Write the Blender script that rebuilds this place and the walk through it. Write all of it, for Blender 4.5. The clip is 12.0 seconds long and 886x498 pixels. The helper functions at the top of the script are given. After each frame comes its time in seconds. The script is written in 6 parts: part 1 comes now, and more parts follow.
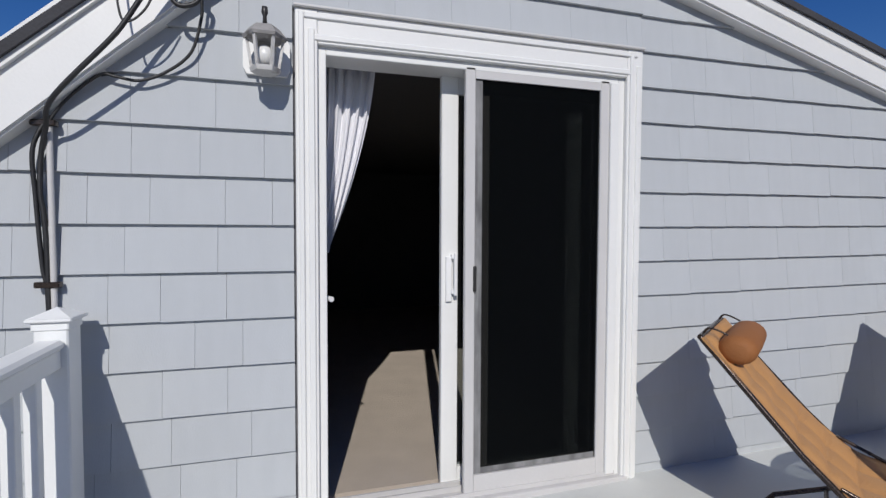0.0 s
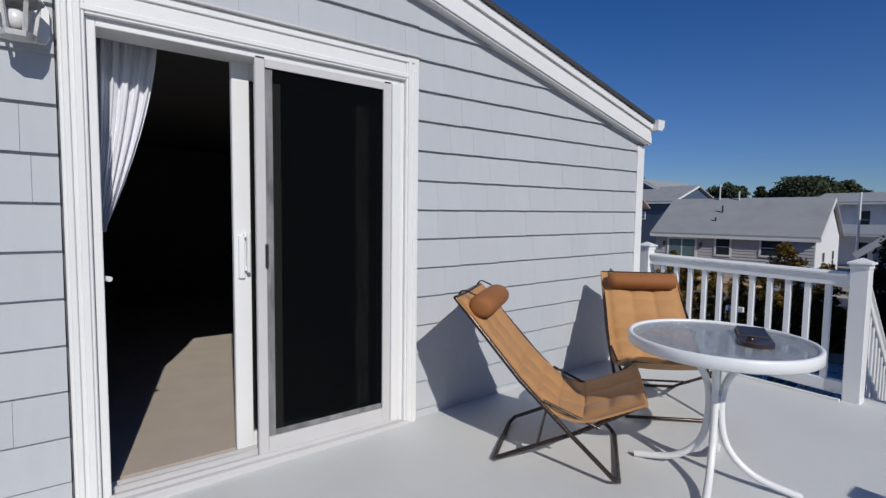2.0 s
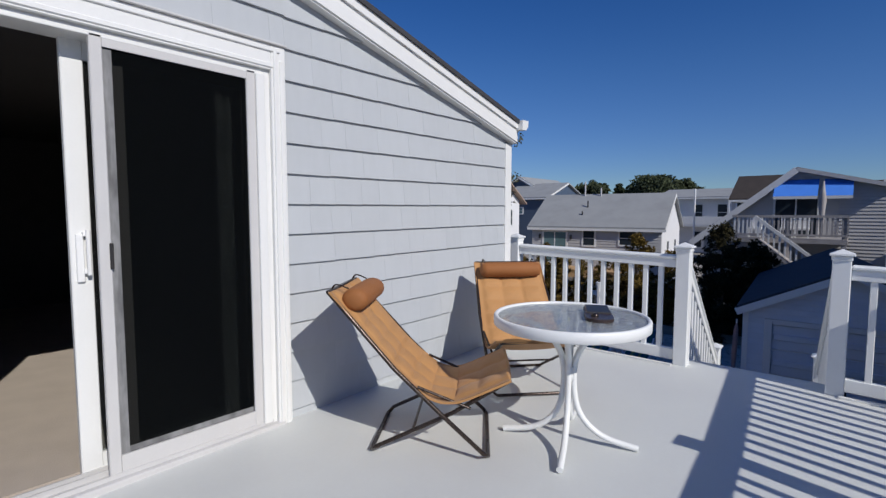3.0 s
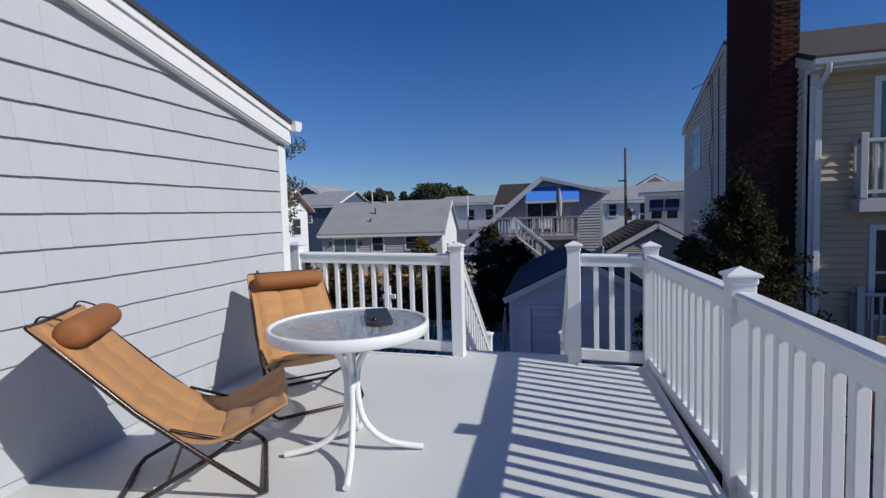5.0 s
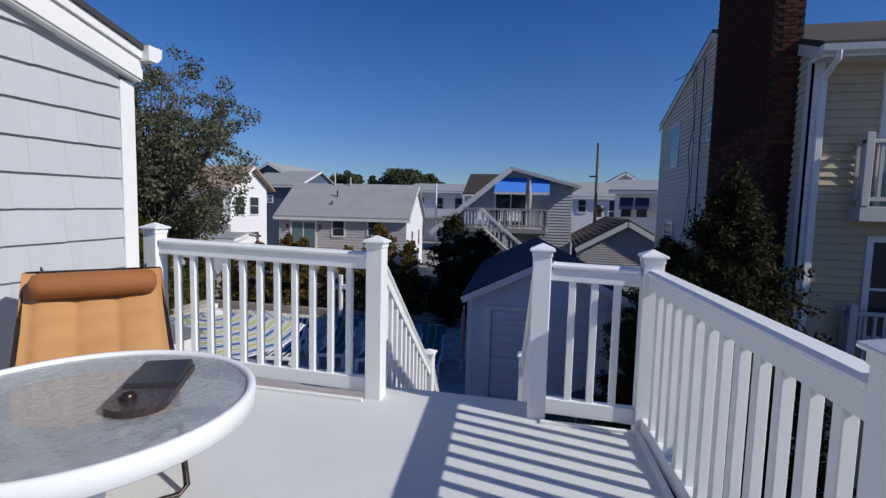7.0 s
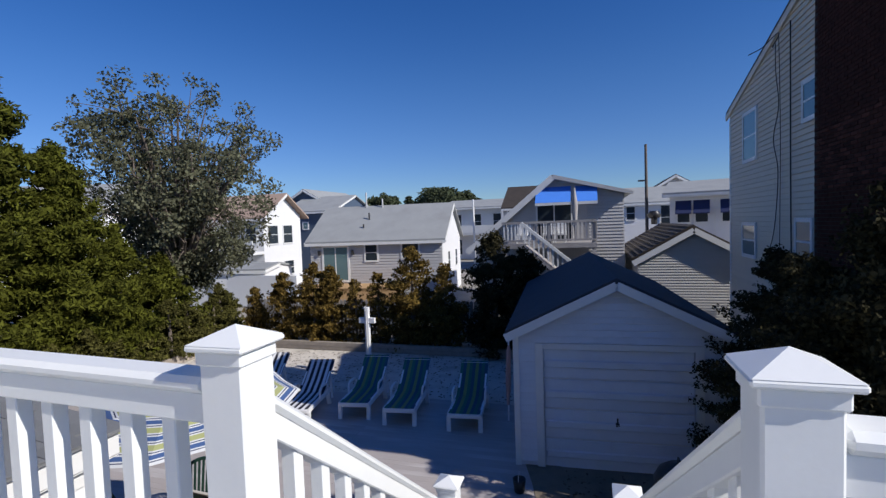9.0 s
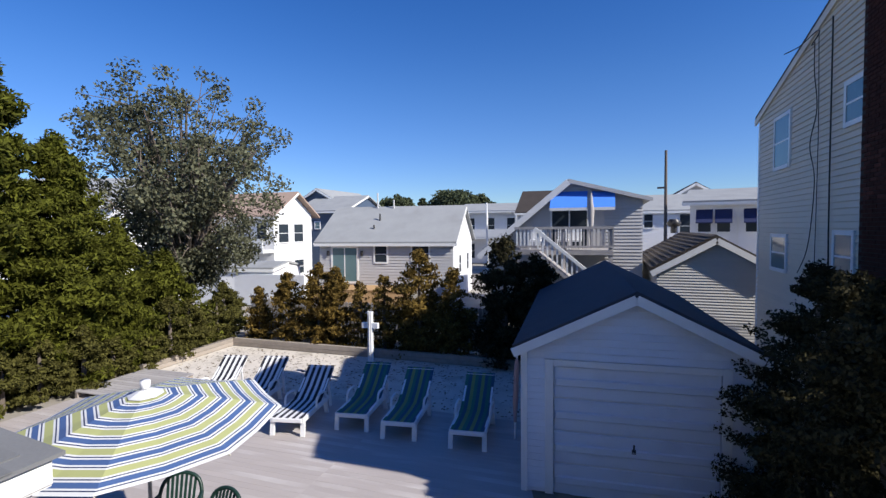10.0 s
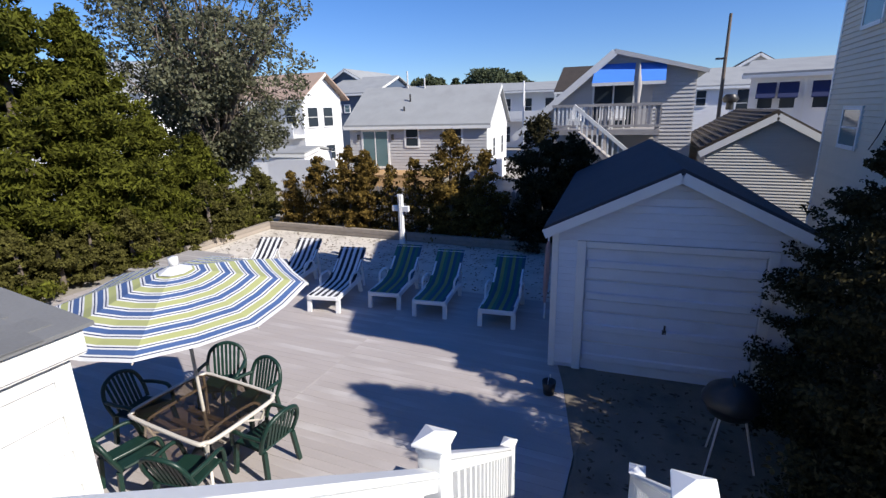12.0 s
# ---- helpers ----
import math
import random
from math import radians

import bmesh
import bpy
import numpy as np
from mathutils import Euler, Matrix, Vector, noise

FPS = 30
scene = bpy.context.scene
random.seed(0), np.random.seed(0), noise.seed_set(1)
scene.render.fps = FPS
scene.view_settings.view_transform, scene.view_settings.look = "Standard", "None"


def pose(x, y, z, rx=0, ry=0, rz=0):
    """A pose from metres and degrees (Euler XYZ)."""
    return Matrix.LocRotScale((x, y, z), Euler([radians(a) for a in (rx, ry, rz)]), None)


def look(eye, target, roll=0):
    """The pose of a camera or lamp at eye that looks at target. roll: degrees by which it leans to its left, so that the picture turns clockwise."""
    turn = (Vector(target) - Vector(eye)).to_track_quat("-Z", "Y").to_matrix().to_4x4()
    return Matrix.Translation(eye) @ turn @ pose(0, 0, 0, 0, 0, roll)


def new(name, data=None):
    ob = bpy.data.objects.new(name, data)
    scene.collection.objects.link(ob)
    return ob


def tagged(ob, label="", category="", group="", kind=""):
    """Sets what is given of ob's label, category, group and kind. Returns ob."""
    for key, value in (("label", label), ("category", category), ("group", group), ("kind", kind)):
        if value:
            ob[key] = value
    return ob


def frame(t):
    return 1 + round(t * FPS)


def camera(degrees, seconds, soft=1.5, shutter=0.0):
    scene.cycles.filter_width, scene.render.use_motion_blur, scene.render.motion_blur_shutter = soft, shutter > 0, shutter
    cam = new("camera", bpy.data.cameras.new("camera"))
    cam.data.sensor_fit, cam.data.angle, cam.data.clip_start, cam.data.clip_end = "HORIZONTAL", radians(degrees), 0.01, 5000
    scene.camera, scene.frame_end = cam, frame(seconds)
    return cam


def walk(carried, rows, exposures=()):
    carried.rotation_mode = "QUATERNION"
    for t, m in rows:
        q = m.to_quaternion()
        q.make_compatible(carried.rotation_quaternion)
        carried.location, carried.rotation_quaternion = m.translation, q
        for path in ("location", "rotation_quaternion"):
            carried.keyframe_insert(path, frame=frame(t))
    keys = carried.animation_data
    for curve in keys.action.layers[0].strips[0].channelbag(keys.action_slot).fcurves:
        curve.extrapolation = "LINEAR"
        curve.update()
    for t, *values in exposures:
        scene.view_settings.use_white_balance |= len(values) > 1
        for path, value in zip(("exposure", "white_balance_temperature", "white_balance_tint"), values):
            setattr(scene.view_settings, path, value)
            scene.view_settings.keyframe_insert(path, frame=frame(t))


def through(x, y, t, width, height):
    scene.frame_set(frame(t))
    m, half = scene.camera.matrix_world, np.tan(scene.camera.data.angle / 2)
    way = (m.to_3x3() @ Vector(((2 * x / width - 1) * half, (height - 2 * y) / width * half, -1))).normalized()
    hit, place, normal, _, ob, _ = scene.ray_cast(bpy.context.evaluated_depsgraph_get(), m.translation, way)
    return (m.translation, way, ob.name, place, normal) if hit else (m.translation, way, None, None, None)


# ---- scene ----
cam = camera(85.0, 12.0, soft=1.4)
PATH = [
    (0, (0.407, 0.211, 1.286), (0.967, 2.130, 1.210), 0.22),
    (0.5, (0.416, 0.092, 1.284), (1.077, 1.976, 1.180), 0.30),
    (1, (0.426, -0.002, 1.281), (1.259, 1.813, 1.171), 0.71),
    (1.5, (0.442, -0.077, 1.279), (1.431, 1.657, 1.159), 0.75),
    (2, (0.454, -0.136, 1.275), (1.640, 1.468, 1.137), 0.76),
    (2.5, (0.467, -0.180, 1.270), (1.819, 1.287, 1.124), 0.72),
    (3, (0.491, -0.228, 1.256), (2.010, 1.065, 1.109), 0.06),
    (3.5, (0.524, -0.244, 1.253), (2.172, 0.880, 1.104), 0.15),
    (3.7, (0.535, -0.238, 1.253), (2.234, 0.808, 1.108), 0.39),
    (5.5, (0.848, -0.248, 1.217), (2.795, 0.188, 1.084), -2.25),
    (6, (1.158, -0.263, 1.209), (3.115, 0.119, 1.066), -1.69),
    (6.5, (1.505, -0.250, 1.198), (3.462, 0.130, 1.042), 0.01),
    (7, (1.951, -0.208, 1.208), (3.897, 0.220, 1.033), 1.41),
    (7.2, (2.131, -0.166, 1.213), (4.071, 0.289, 1.036), 1.98),
    (8.8, (3.706, 0.083, 1.217), (5.615, 0.668, 1.104), -1.84),
    (9, (3.878, 0.095, 1.216), (5.785, 0.688, 1.114), -2.06),
    (9.5, (4.219, 0.118, 1.226), (6.120, 0.736, 1.147), -1.58),
    (10, (4.507, 0.153, 1.213), (6.397, 0.798, 1.124), -0.54),
    (10.5, (4.694, 0.163, 1.203), (6.563, 0.857, 1.045), -0.70),
    (11, (4.818, 0.177, 1.161), (6.638, 0.948, 0.852), -1.05),
    (11.5, (4.838, 0.178, 1.096), (6.635, 0.937, 0.651), -1.34),
    (12, (4.833, 0.179, 1.056), (6.602, 0.936, 0.510), -1.40),
]
walk(cam, [(t, look(eye, target, roll)) for t, eye, target, roll in PATH],
     exposures=[(0.0, -0.34, 6500, 10), (1.5, -0.36, 6500, 10), (2.5, -0.25, 6500, 10), (3.5, -0.13, 6500, 10), (6.0, -0.08, 6500, 10), (7.0, -0.02, 6500, 10), (9.0, 0.24, 6580, 10), (10.0, 0.72, 6700, 10), (10.5, 0.93, 6770, 10), (11.0, 0.95, 6770, 10), (12.0, 0.74, 6770, 10)])

# ---- light ----
SUN_FROM = Vector((-0.22, -1.0, 0.72)).normalized()
world = bpy.data.worlds.new("sky")
scene.world = world
world.use_nodes = True
wn = world.node_tree.nodes
sky = wn.new("ShaderNodeTexSky")
sky.sky_type = 'NISHITA'
sky.sun_disc = False
sky.sun_elevation = math.asin(SUN_FROM.z)
sky.sun_rotation = math.atan2(SUN_FROM.x, SUN_FROM.y)
sky.air_density, sky.dust_density, sky.ozone_density = 1.0, 0.2, 4.0
wn["Background"].inputs["Strength"].default_value = 0.089
vivid = wn.new("ShaderNodeHueSaturation")
vivid.inputs["Saturation"].default_value = 1.32
vivid.inputs["Hue"].default_value = 0.517
world.node_tree.links.new(sky.outputs[0], vivid.inputs["Color"])
# pale blue haze low over the horizon
way = wn.new("ShaderNodeTexCoord")
axes = wn.new("ShaderNodeSeparateXYZ")
low_sky = wn.new("ShaderNodeMapRange")
low_sky.interpolation_type = 'SMOOTHSTEP'
low_sky.inputs["From Min"].default_value, low_sky.inputs["From Max"].default_value = 0.0, 0.3
low_sky.inputs["To Min"].default_value, low_sky.inputs["To Max"].default_value = 1.0, 0.0
haze = wn.new("ShaderNodeMix")
haze.data_type, haze.blend_type = 'RGBA', 'MULTIPLY'
haze.inputs["B"].default_value = (0.57, 0.72, 1.0, 1)
world.node_tree.links.new(way.outputs["Generated"], axes.inputs[0])
world.node_tree.links.new(axes.outputs["Z"], low_sky.inputs["Value"])
world.node_tree.links.new(low_sky.outputs[0], haze.inputs["Factor"])
world.node_tree.links.new(vivid.outputs[0], haze.inputs["A"])
world.node_tree.links.new(haze.outputs["Result"], wn["Background"].inputs["Color"])
sun = new("sun", bpy.data.lights.new("sun", 'SUN'))
sun.data.energy, sun.data.angle, sun.data.color = 4.0, radians(0.5), (1.0, 0.965, 0.92)
sun.matrix_world = look(SUN_FROM * 60, (0, 0, 0))


# ---- mesh tools ----
class Shape:
    """Vertices and faces of one mesh, added piece by piece under a transform."""

    def __init__(self):
        self.v, self.f, self.s = [], [], []
        self.T = Matrix()

    def add(self, verts, faces, smooth=False):
        n = len(self.v)
        self.v += [tuple(self.T @ Vector(p)) for p in verts]
        self.f += [tuple(n + i for i in q) for q in faces]
        self.s += [smooth] * len(faces)
        return self

    def box(self, x0, y0, z0, x1, y1, z1, c=0.0):
        """A box; c chamfers its edges."""
        if c <= 0:
            return self.hexa([(x0, y0, z0), (x1, y0, z0), (x1, y1, z0), (x0, y1, z0), (x0, y0, z1), (x1, y0, z1), (x1, y1, z1), (x0, y1, z1)])
        lo, hi = (x0, y0, z0), (x1, y1, z1)
        vs, idx = [], {}
        for sx in (0, 1):
            for sy in (0, 1):
                for sz in (0, 1):
                    for ax in range(3):
                        p = [(lo, hi)[s][k] for k, s in enumerate((sx, sy, sz))]
                        for k, s in enumerate((sx, sy, sz)):
                            if k != ax:
                                p[k] += c * (1 - 2 * s)
                        idx[sx, sy, sz, ax] = len(vs)
                        vs.append(tuple(p))
        fs = []
        for ax in range(3):
            b, d = (ax + 1) % 3, (ax + 2) % 3
            for s in (0, 1):
                q = []
                for u, w in ((0, 0), (1, 0), (1, 1), (0, 1)):
                    k = [0, 0, 0]
                    k[ax], k[b], k[d] = s, u, w
                    q.append(idx[(*k, ax)])
                fs.append(q if s else q[::-1])
            for u in (0, 1):
                for w in (0, 1):
                    k0, k1 = [0, 0, 0], [0, 0, 0]
                    k0[ax], k0[b], k0[d] = 0, u, w
                    k1[ax], k1[b], k1[d] = 1, u, w
                    q = [idx[(*k0, b)], idx[(*k1, b)], idx[(*k1, d)], idx[(*k0, d)]]
                    fs.append(q if u == w else q[::-1])
        for sx in (0, 1):
            for sy in (0, 1):
                for sz in (0, 1):
                    q = [idx[sx, sy, sz, 0], idx[sx, sy, sz, 1], idx[sx, sy, sz, 2]]
                    fs.append(q if (sx + sy + sz) % 2 else q[::-1])
        return self.add(vs, fs)

    def hexa(self, p):
        return self.add(p, [(3, 2, 1, 0), (4, 5, 6, 7), (0, 1, 5, 4), (1, 2, 6, 5), (2, 3, 7, 6), (3, 0, 4, 7)])

    def prism(self, poly, a, b, axis="y"):
        """A polygon (counter-clockwise seen from the front) swept from a to b along an axis."""
        n = len(poly)
        place = {"y": lambda u, w, t: (u, t, w), "x": lambda u, w, t: (t, u, w), "z": lambda u, w, t: (u, w, t)}[axis]
        vs = [place(u, w, a) for u, w in poly] + [place(u, w, b) for u, w in poly]
        fs = [tuple(range(n)), tuple(range(2 * n - 1, n - 1, -1))]
        fs += [(i, n + i, n + (i + 1) % n, (i + 1) % n) for i in range(n)]
        return self.add(vs, fs)

    def beam(self, p, q, w, h, up=(0, 0, 1)):
        """A bar of w by h from p to q."""
        p, q = Vector(p), Vector(q)
        d = (q - p).normalized()
        s = d.cross(Vector(up))
        s = (s if s.length > 1e-4 else d.cross(Vector((1, 0, 0)))).normalized()
        u = s.cross(d)
        s, u = s * w / 2, u * h / 2
        return self.hexa([p - s - u, p + s - u, q + s - u, q - s - u, p - s + u, p + s + u, q + s + u, q - s + u])

    def tube(self, pts, r, n=8, closed=False, ends=None):
        """A round bar along points; ends gives a radius at each point."""
        pts = [Vector(p) for p in pts]
        m = len(pts)
        rings, last = [], None
        for i, p in enumerate(pts):
            a = pts[(i - 1) % m] if closed or i else p
            b = pts[(i + 1) % m] if closed or i < m - 1 else p
            d = (b - a).normalized()
            if last is None:
                last = d.orthogonal().normalized()
            last = (last - d * last.dot(d)).normalized()
            w = d.cross(last)
            rr = ends[i] if ends else r
            rings.append([p + (last * math.cos(k * math.tau / n) + w * math.sin(k * math.tau / n)) * rr for k in range(n)])
        vs = [v for g in rings for v in g]
        fs = []
        for i in range(m if closed else m - 1):
            j = (i + 1) % m
            fs += [(i * n + k, i * n + (k + 1) % n, j * n + (k + 1) % n, j * n + k) for k in range(n)]
        self.add(vs, fs, True)
        if not closed:
            self.add(rings[0], [tuple(range(n - 1, -1, -1))])
            self.add(rings[-1], [tuple(range(n))])
        return self

    def lathe(self, prof, n=24, smooth=True):
        """A profile of (radius, height) turned about z."""
        vs = [(r * math.cos(k * math.tau / n), r * math.sin(k * math.tau / n), z) for r, z in prof for k in range(n)]
        fs = [(i * n + k, i * n + (k + 1) % n, (i + 1) * n + (k + 1) % n, (i + 1) * n + k) for i in range(len(prof) - 1) for k in range(n)]
        return self.add(vs, fs, smooth)

    def mesh(self, name):
        me = bpy.data.meshes.new(name)
        me.from_pydata(self.v, [], self.f)
        me.polygons.foreach_set("use_smooth", self.s)
        me.update()
        return me


def smooth_path(pts, steps=6, closed=False):
    """Catmull-Rom points through pts."""
    P = [Vector(p) for p in pts]
    n = len(P)
    out = []
    for i in range(n if closed else n - 1):
        a, b, c, d = (P[(i + k) % n] if closed else P[min(max(i + k, 0), n - 1)] for k in (-1, 0, 1, 2))
        for j in range(steps):
            t = j / steps
            out.append(0.5 * (2 * b + (c - a) * t + (2 * a - 5 * b + 4 * c - d) * t * t + (3 * b - a - 3 * c + d) * t ** 3))
    if not closed:
        out.append(P[-1])
    return out


def thing(name, place=None, label="", category="", group="", kind=""):
    """An Empty at a thing's base, which parents its parts."""
    ob = new(name)
    ob.empty_display_size = 0.1
    ob.matrix_basis = place if place is not None else Matrix()
    return tagged(ob, label, category, group, kind)


def part(name, shape, material, parent=None, label="", kind=""):
    """One mesh object, under a thing or a part."""
    me = shape if isinstance(shape, bpy.types.Mesh) else shape.mesh(name)
    if material and not me.materials:
        me.materials.append(material)
    ob = new(name, me)
    ob.parent = parent
    return tagged(ob, label, kind=kind)


def setting(name, shape, material, label, category):
    return tagged(part(name, shape, material), label, category, kind="structure")


# ---- materials ----
def surface(name, col, rough=0.6, var=0.12, scale=3.0, fine=60.0, bump=0.15, metal=0.0, rand=0.0, island=0.0, stretch=(1, 1, 1), stain=0.0, stain_col=(0.2, 0.18, 0.15), sheen=0.0):
    """A procedural surface: a base colour with grain and patches at two scales, relief, and variation from piece to piece."""
    m = bpy.data.materials.new(name)
    m.use_nodes = True
    nt = m.node_tree
    N, L = nt.nodes, nt.links
    b = N["Principled BSDF"]
    tc = N.new("ShaderNodeTexCoord")
    mp = N.new("ShaderNodeMapping")
    mp.inputs["Scale"].default_value = stretch
    L.new(tc.outputs["Object"], mp.inputs[0])
    info = N.new("ShaderNodeObjectInfo")
    off = N.new("ShaderNodeVectorMath")
    off.operation = 'MULTIPLY_ADD'
    L.new(info.outputs["Random"], off.inputs[0])
    off.inputs[1].default_value = (37.0, 53.0, 71.0)
    L.new(mp.outputs[0], off.inputs[2])

    def tex(sc, det):
        n = N.new("ShaderNodeTexNoise")
        n.inputs["Scale"].default_value, n.inputs["Detail"].default_value = sc, det
        L.new(off.outputs[0], n.inputs["Vector"])
        return n.outputs["Fac"]

    big, small = tex(scale, 3.0), tex(fine, 5.0)
    add = N.new("ShaderNodeMath")
    add.operation = 'MULTIPLY_ADD'
    L.new(small, add.inputs[0])
    add.inputs[1].default_value = 0.6
    L.new(big, add.inputs[2])
    value = add.outputs[0]
    level = 0.8
    for source, amount in ((info.outputs["Random"], rand), (None, island)):
        if amount:
            if source is None:
                source = N.new("ShaderNodeNewGeometry").outputs["Random Per Island"]
            k = N.new("ShaderNodeMath")
            k.operation = 'MULTIPLY_ADD'
            L.new(source, k.inputs[0])
            k.inputs[1].default_value = amount / max(var, 0.01)
            L.new(value, k.inputs[2])
            value = k.outputs[0]
            level += amount / max(var, 0.01) / 2
    mr = N.new("ShaderNodeMapRange")
    mr.clamp = False
    L.new(value, mr.inputs["Value"])
    mr.inputs["From Min"].default_value, mr.inputs["From Max"].default_value = level - 0.5, level + 0.5
    mr.inputs["To Min"].default_value, mr.inputs["To Max"].default_value = 1 - var, 1 + var
    mul = N.new("ShaderNodeVectorMath")
    mul.operation = 'SCALE'
    mul.inputs[0].default_value = col
    L.new(mr.outputs[0], mul.inputs["Scale"])
    colour = mul.outputs[0]
    if stain:
        st = N.new("ShaderNodeValToRGB")
        st.color_ramp.elements[0].position, st.color_ramp.elements[1].position = 0.52, 0.72
        st.color_ramp.elements[1].color = (stain, stain, stain, 1)
        L.new(tex(scale * 0.7, 6.0), st.inputs[0])
        mix = N.new("ShaderNodeMix")
        mix.data_type = 'RGBA'
        L.new(st.outputs[0], mix.inputs["Factor"])
        L.new(colour, mix.inputs["A"])
        mix.inputs["B"].default_value = (*stain_col, 1)
        colour = mix.outputs["Result"]
    L.new(colour, b.inputs["Base Color"])
    rr = N.new("ShaderNodeMapRange")
    L.new(small, rr.inputs["Value"])
    rr.inputs["To Min"].default_value, rr.inputs["To Max"].default_value = max(0.02, rough - 0.1), min(1, rough + 0.1)
    L.new(rr.outputs[0], b.inputs["Roughness"])
    b.inputs["Metallic"].default_value = metal
    if sheen:
        b.inputs["Sheen Weight"].default_value = sheen
    if bump:
        bp = N.new("ShaderNodeBump")
        bp.inputs["Strength"].default_value, bp.inputs["Distance"].default_value = bump, 0.01
        L.new(small, bp.inputs["Height"])
        L.new(bp.outputs[0], b.inputs["Normal"])
    return m


def leafy(name, col, var=0.5, through=0.3):
    m = surface(name, col, rough=0.8, var=var, scale=1.7, fine=8.0, bump=0.0, island=var * 0.6)
    N, L = m.node_tree.nodes, m.node_tree.links
    b = N["Principled BSDF"]
    b.inputs["Specular IOR Level"].default_value = 0.15
    t = N.new("ShaderNodeBsdfTranslucent")
    L.new(b.inputs["Base Color"].links[0].from_socket, t.inputs["Color"])
    mx = N.new("ShaderNodeMixShader")
    mx.inputs[0].default_value = through
    L.new(b.outputs[0], mx.inputs[1])
    L.new(t.outputs[0], mx.inputs[2])
    L.new(mx.outputs[0], N["Material Output"].inputs["Surface"])
    return m


def clear(name, tint, rough, opaque, coat=(0.02, 0.02, 0.02), ripple=0.0, ripple_scale=20.0, gloss=0.5):
    """Thin glass or mesh: part of the light passes straight through, the rest meets a glossy or dark surface."""
    m = bpy.data.materials.new(name)
    m.use_nodes = True
    N, L = m.node_tree.nodes, m.node_tree.links
    b = N["Principled BSDF"]
    b.inputs["Base Color"].default_value = (*coat, 1)
    b.inputs["Roughness"].default_value = rough
    t = N.new("ShaderNodeBsdfTransparent")
    t.inputs["Color"].default_value = (*tint, 1)
    mx = N.new("ShaderNodeMixShader")
    mx.inputs[0].default_value = opaque
    L.new(t.outputs[0], mx.inputs[1])
    L.new(b.outputs[0], mx.inputs[2])
    L.new(mx.outputs[0], N["Material Output"].inputs["Surface"])
    b.inputs["Specular IOR Level"].default_value = gloss
    if ripple:
        tc, n, bp = N.new("ShaderNodeTexCoord"), N.new("ShaderNodeTexNoise"), N.new("ShaderNodeBump")
        n.inputs["Scale"].default_value = ripple_scale
        L.new(tc.outputs["Object"], n.inputs["Vector"])
        L.new(n.outputs["Fac"], bp.inputs["Height"])
        bp.inputs["Strength"].default_value, bp.inputs["Distance"].default_value = ripple, 0.01
        L.new(bp.outputs[0], b.inputs["Normal"])
    return m


SHINGLE = surface("grey_shingle", (0.45, 0.472, 0.49), 0.75, 0.05, 6, 120, 0.12, rand=0.02, stretch=(3, 3, 0.6))
WALL_BACK = surface("shingle_gap", (0.12, 0.12, 0.13), 0.9)
VINYL = surface("white_vinyl", (0.81, 0.82, 0.805), 0.38, 0.03, 5, 90, 0.03, stain=0.1, stain_col=(0.62, 0.61, 0.58))
TRIM = surface("white_trim", (0.755, 0.755, 0.735), 0.45, 0.04, 4, 80, 0.05, stain=0.15, stain_col=(0.6, 0.6, 0.58))
DECK = surface("deck_coating", (0.625, 0.64, 0.62), 0.55, 0.05, 1.3, 45, 0.1, stain=0.3, stain_col=(0.52, 0.52, 0.52))
ALU = surface("grey_frame", (0.56, 0.55, 0.54), 0.45, 0.06, 6, 90, 0.04)
ROOF = surface("dark_roofing", (0.045, 0.045, 0.05), 0.9, 0.3, 4, 90, 0.5, rand=0.1)
ROOF_GREY = surface("grey_roofing", (0.3, 0.31, 0.31), 0.9, 0.14, 1.2, 40, 0.3, stain=0.4, stain_col=(0.22, 0.22, 0.22))
ROOF_BLUE = surface("blue_black_roofing", (0.035, 0.04, 0.055), 0.85, 0.25, 2, 60, 0.4)
ROOF_BROWN = surface("brown_roofing", (0.05, 0.039, 0.032), 0.9, 0.25, 2, 50, 0.4, rand=0.15)
ROOF_TAN = surface("tan_roofing", (0.36, 0.26, 0.2), 0.9, 0.15, 1, 40, 0.3)
GROUND = surface("sandy_ground", (0.33, 0.3, 0.26), 0.95, 0.25, 0.5, 18, 0.4, stain=0.5, stain_col=(0.2, 0.18, 0.14))
ASPHALT = surface("old_asphalt", (0.2, 0.165, 0.12), 0.95, 0.4, 2.2, 60, 0.6, stain=0.6, stain_col=(0.05, 0.05, 0.05))
PLANK = surface("grey_painted_plank", (0.42, 0.378, 0.357), 0.7, 0.12, 2, 50, 0.25, rand=0.025, stretch=(1.2, 0.4, 1), stain=0.65, stain_col=(0.6, 0.575, 0.555))
SAND = surface("white_sand", (0.64, 0.59, 0.52), 0.95, 0.2, 2.5, 30, 0.7, stain=0.75, stain_col=(0.42, 0.38, 0.32))
TIMBER = surface("weathered_timber", (0.3, 0.26, 0.22), 0.85, 0.25, 3, 40, 0.4, rand=0.1, stretch=(0.3, 2, 2))
GREYWOOD = surface("silvered_boards", (0.36, 0.34, 0.33), 0.85, 0.2, 3, 40, 0.35, rand=0.12)
NEWWOOD = surface("new_lumber", (0.45, 0.28, 0.13), 0.7, 0.15, 4, 40, 0.2, rand=0.1)
CREAM = surface("cream_siding", (0.5, 0.41, 0.27), 0.55, 0.05, 3, 60, 0.05, rand=0.03)
BEIGE = surface("beige_siding", (0.66, 0.57, 0.44), 0.55, 0.05, 3, 60, 0.05, rand=0.03)
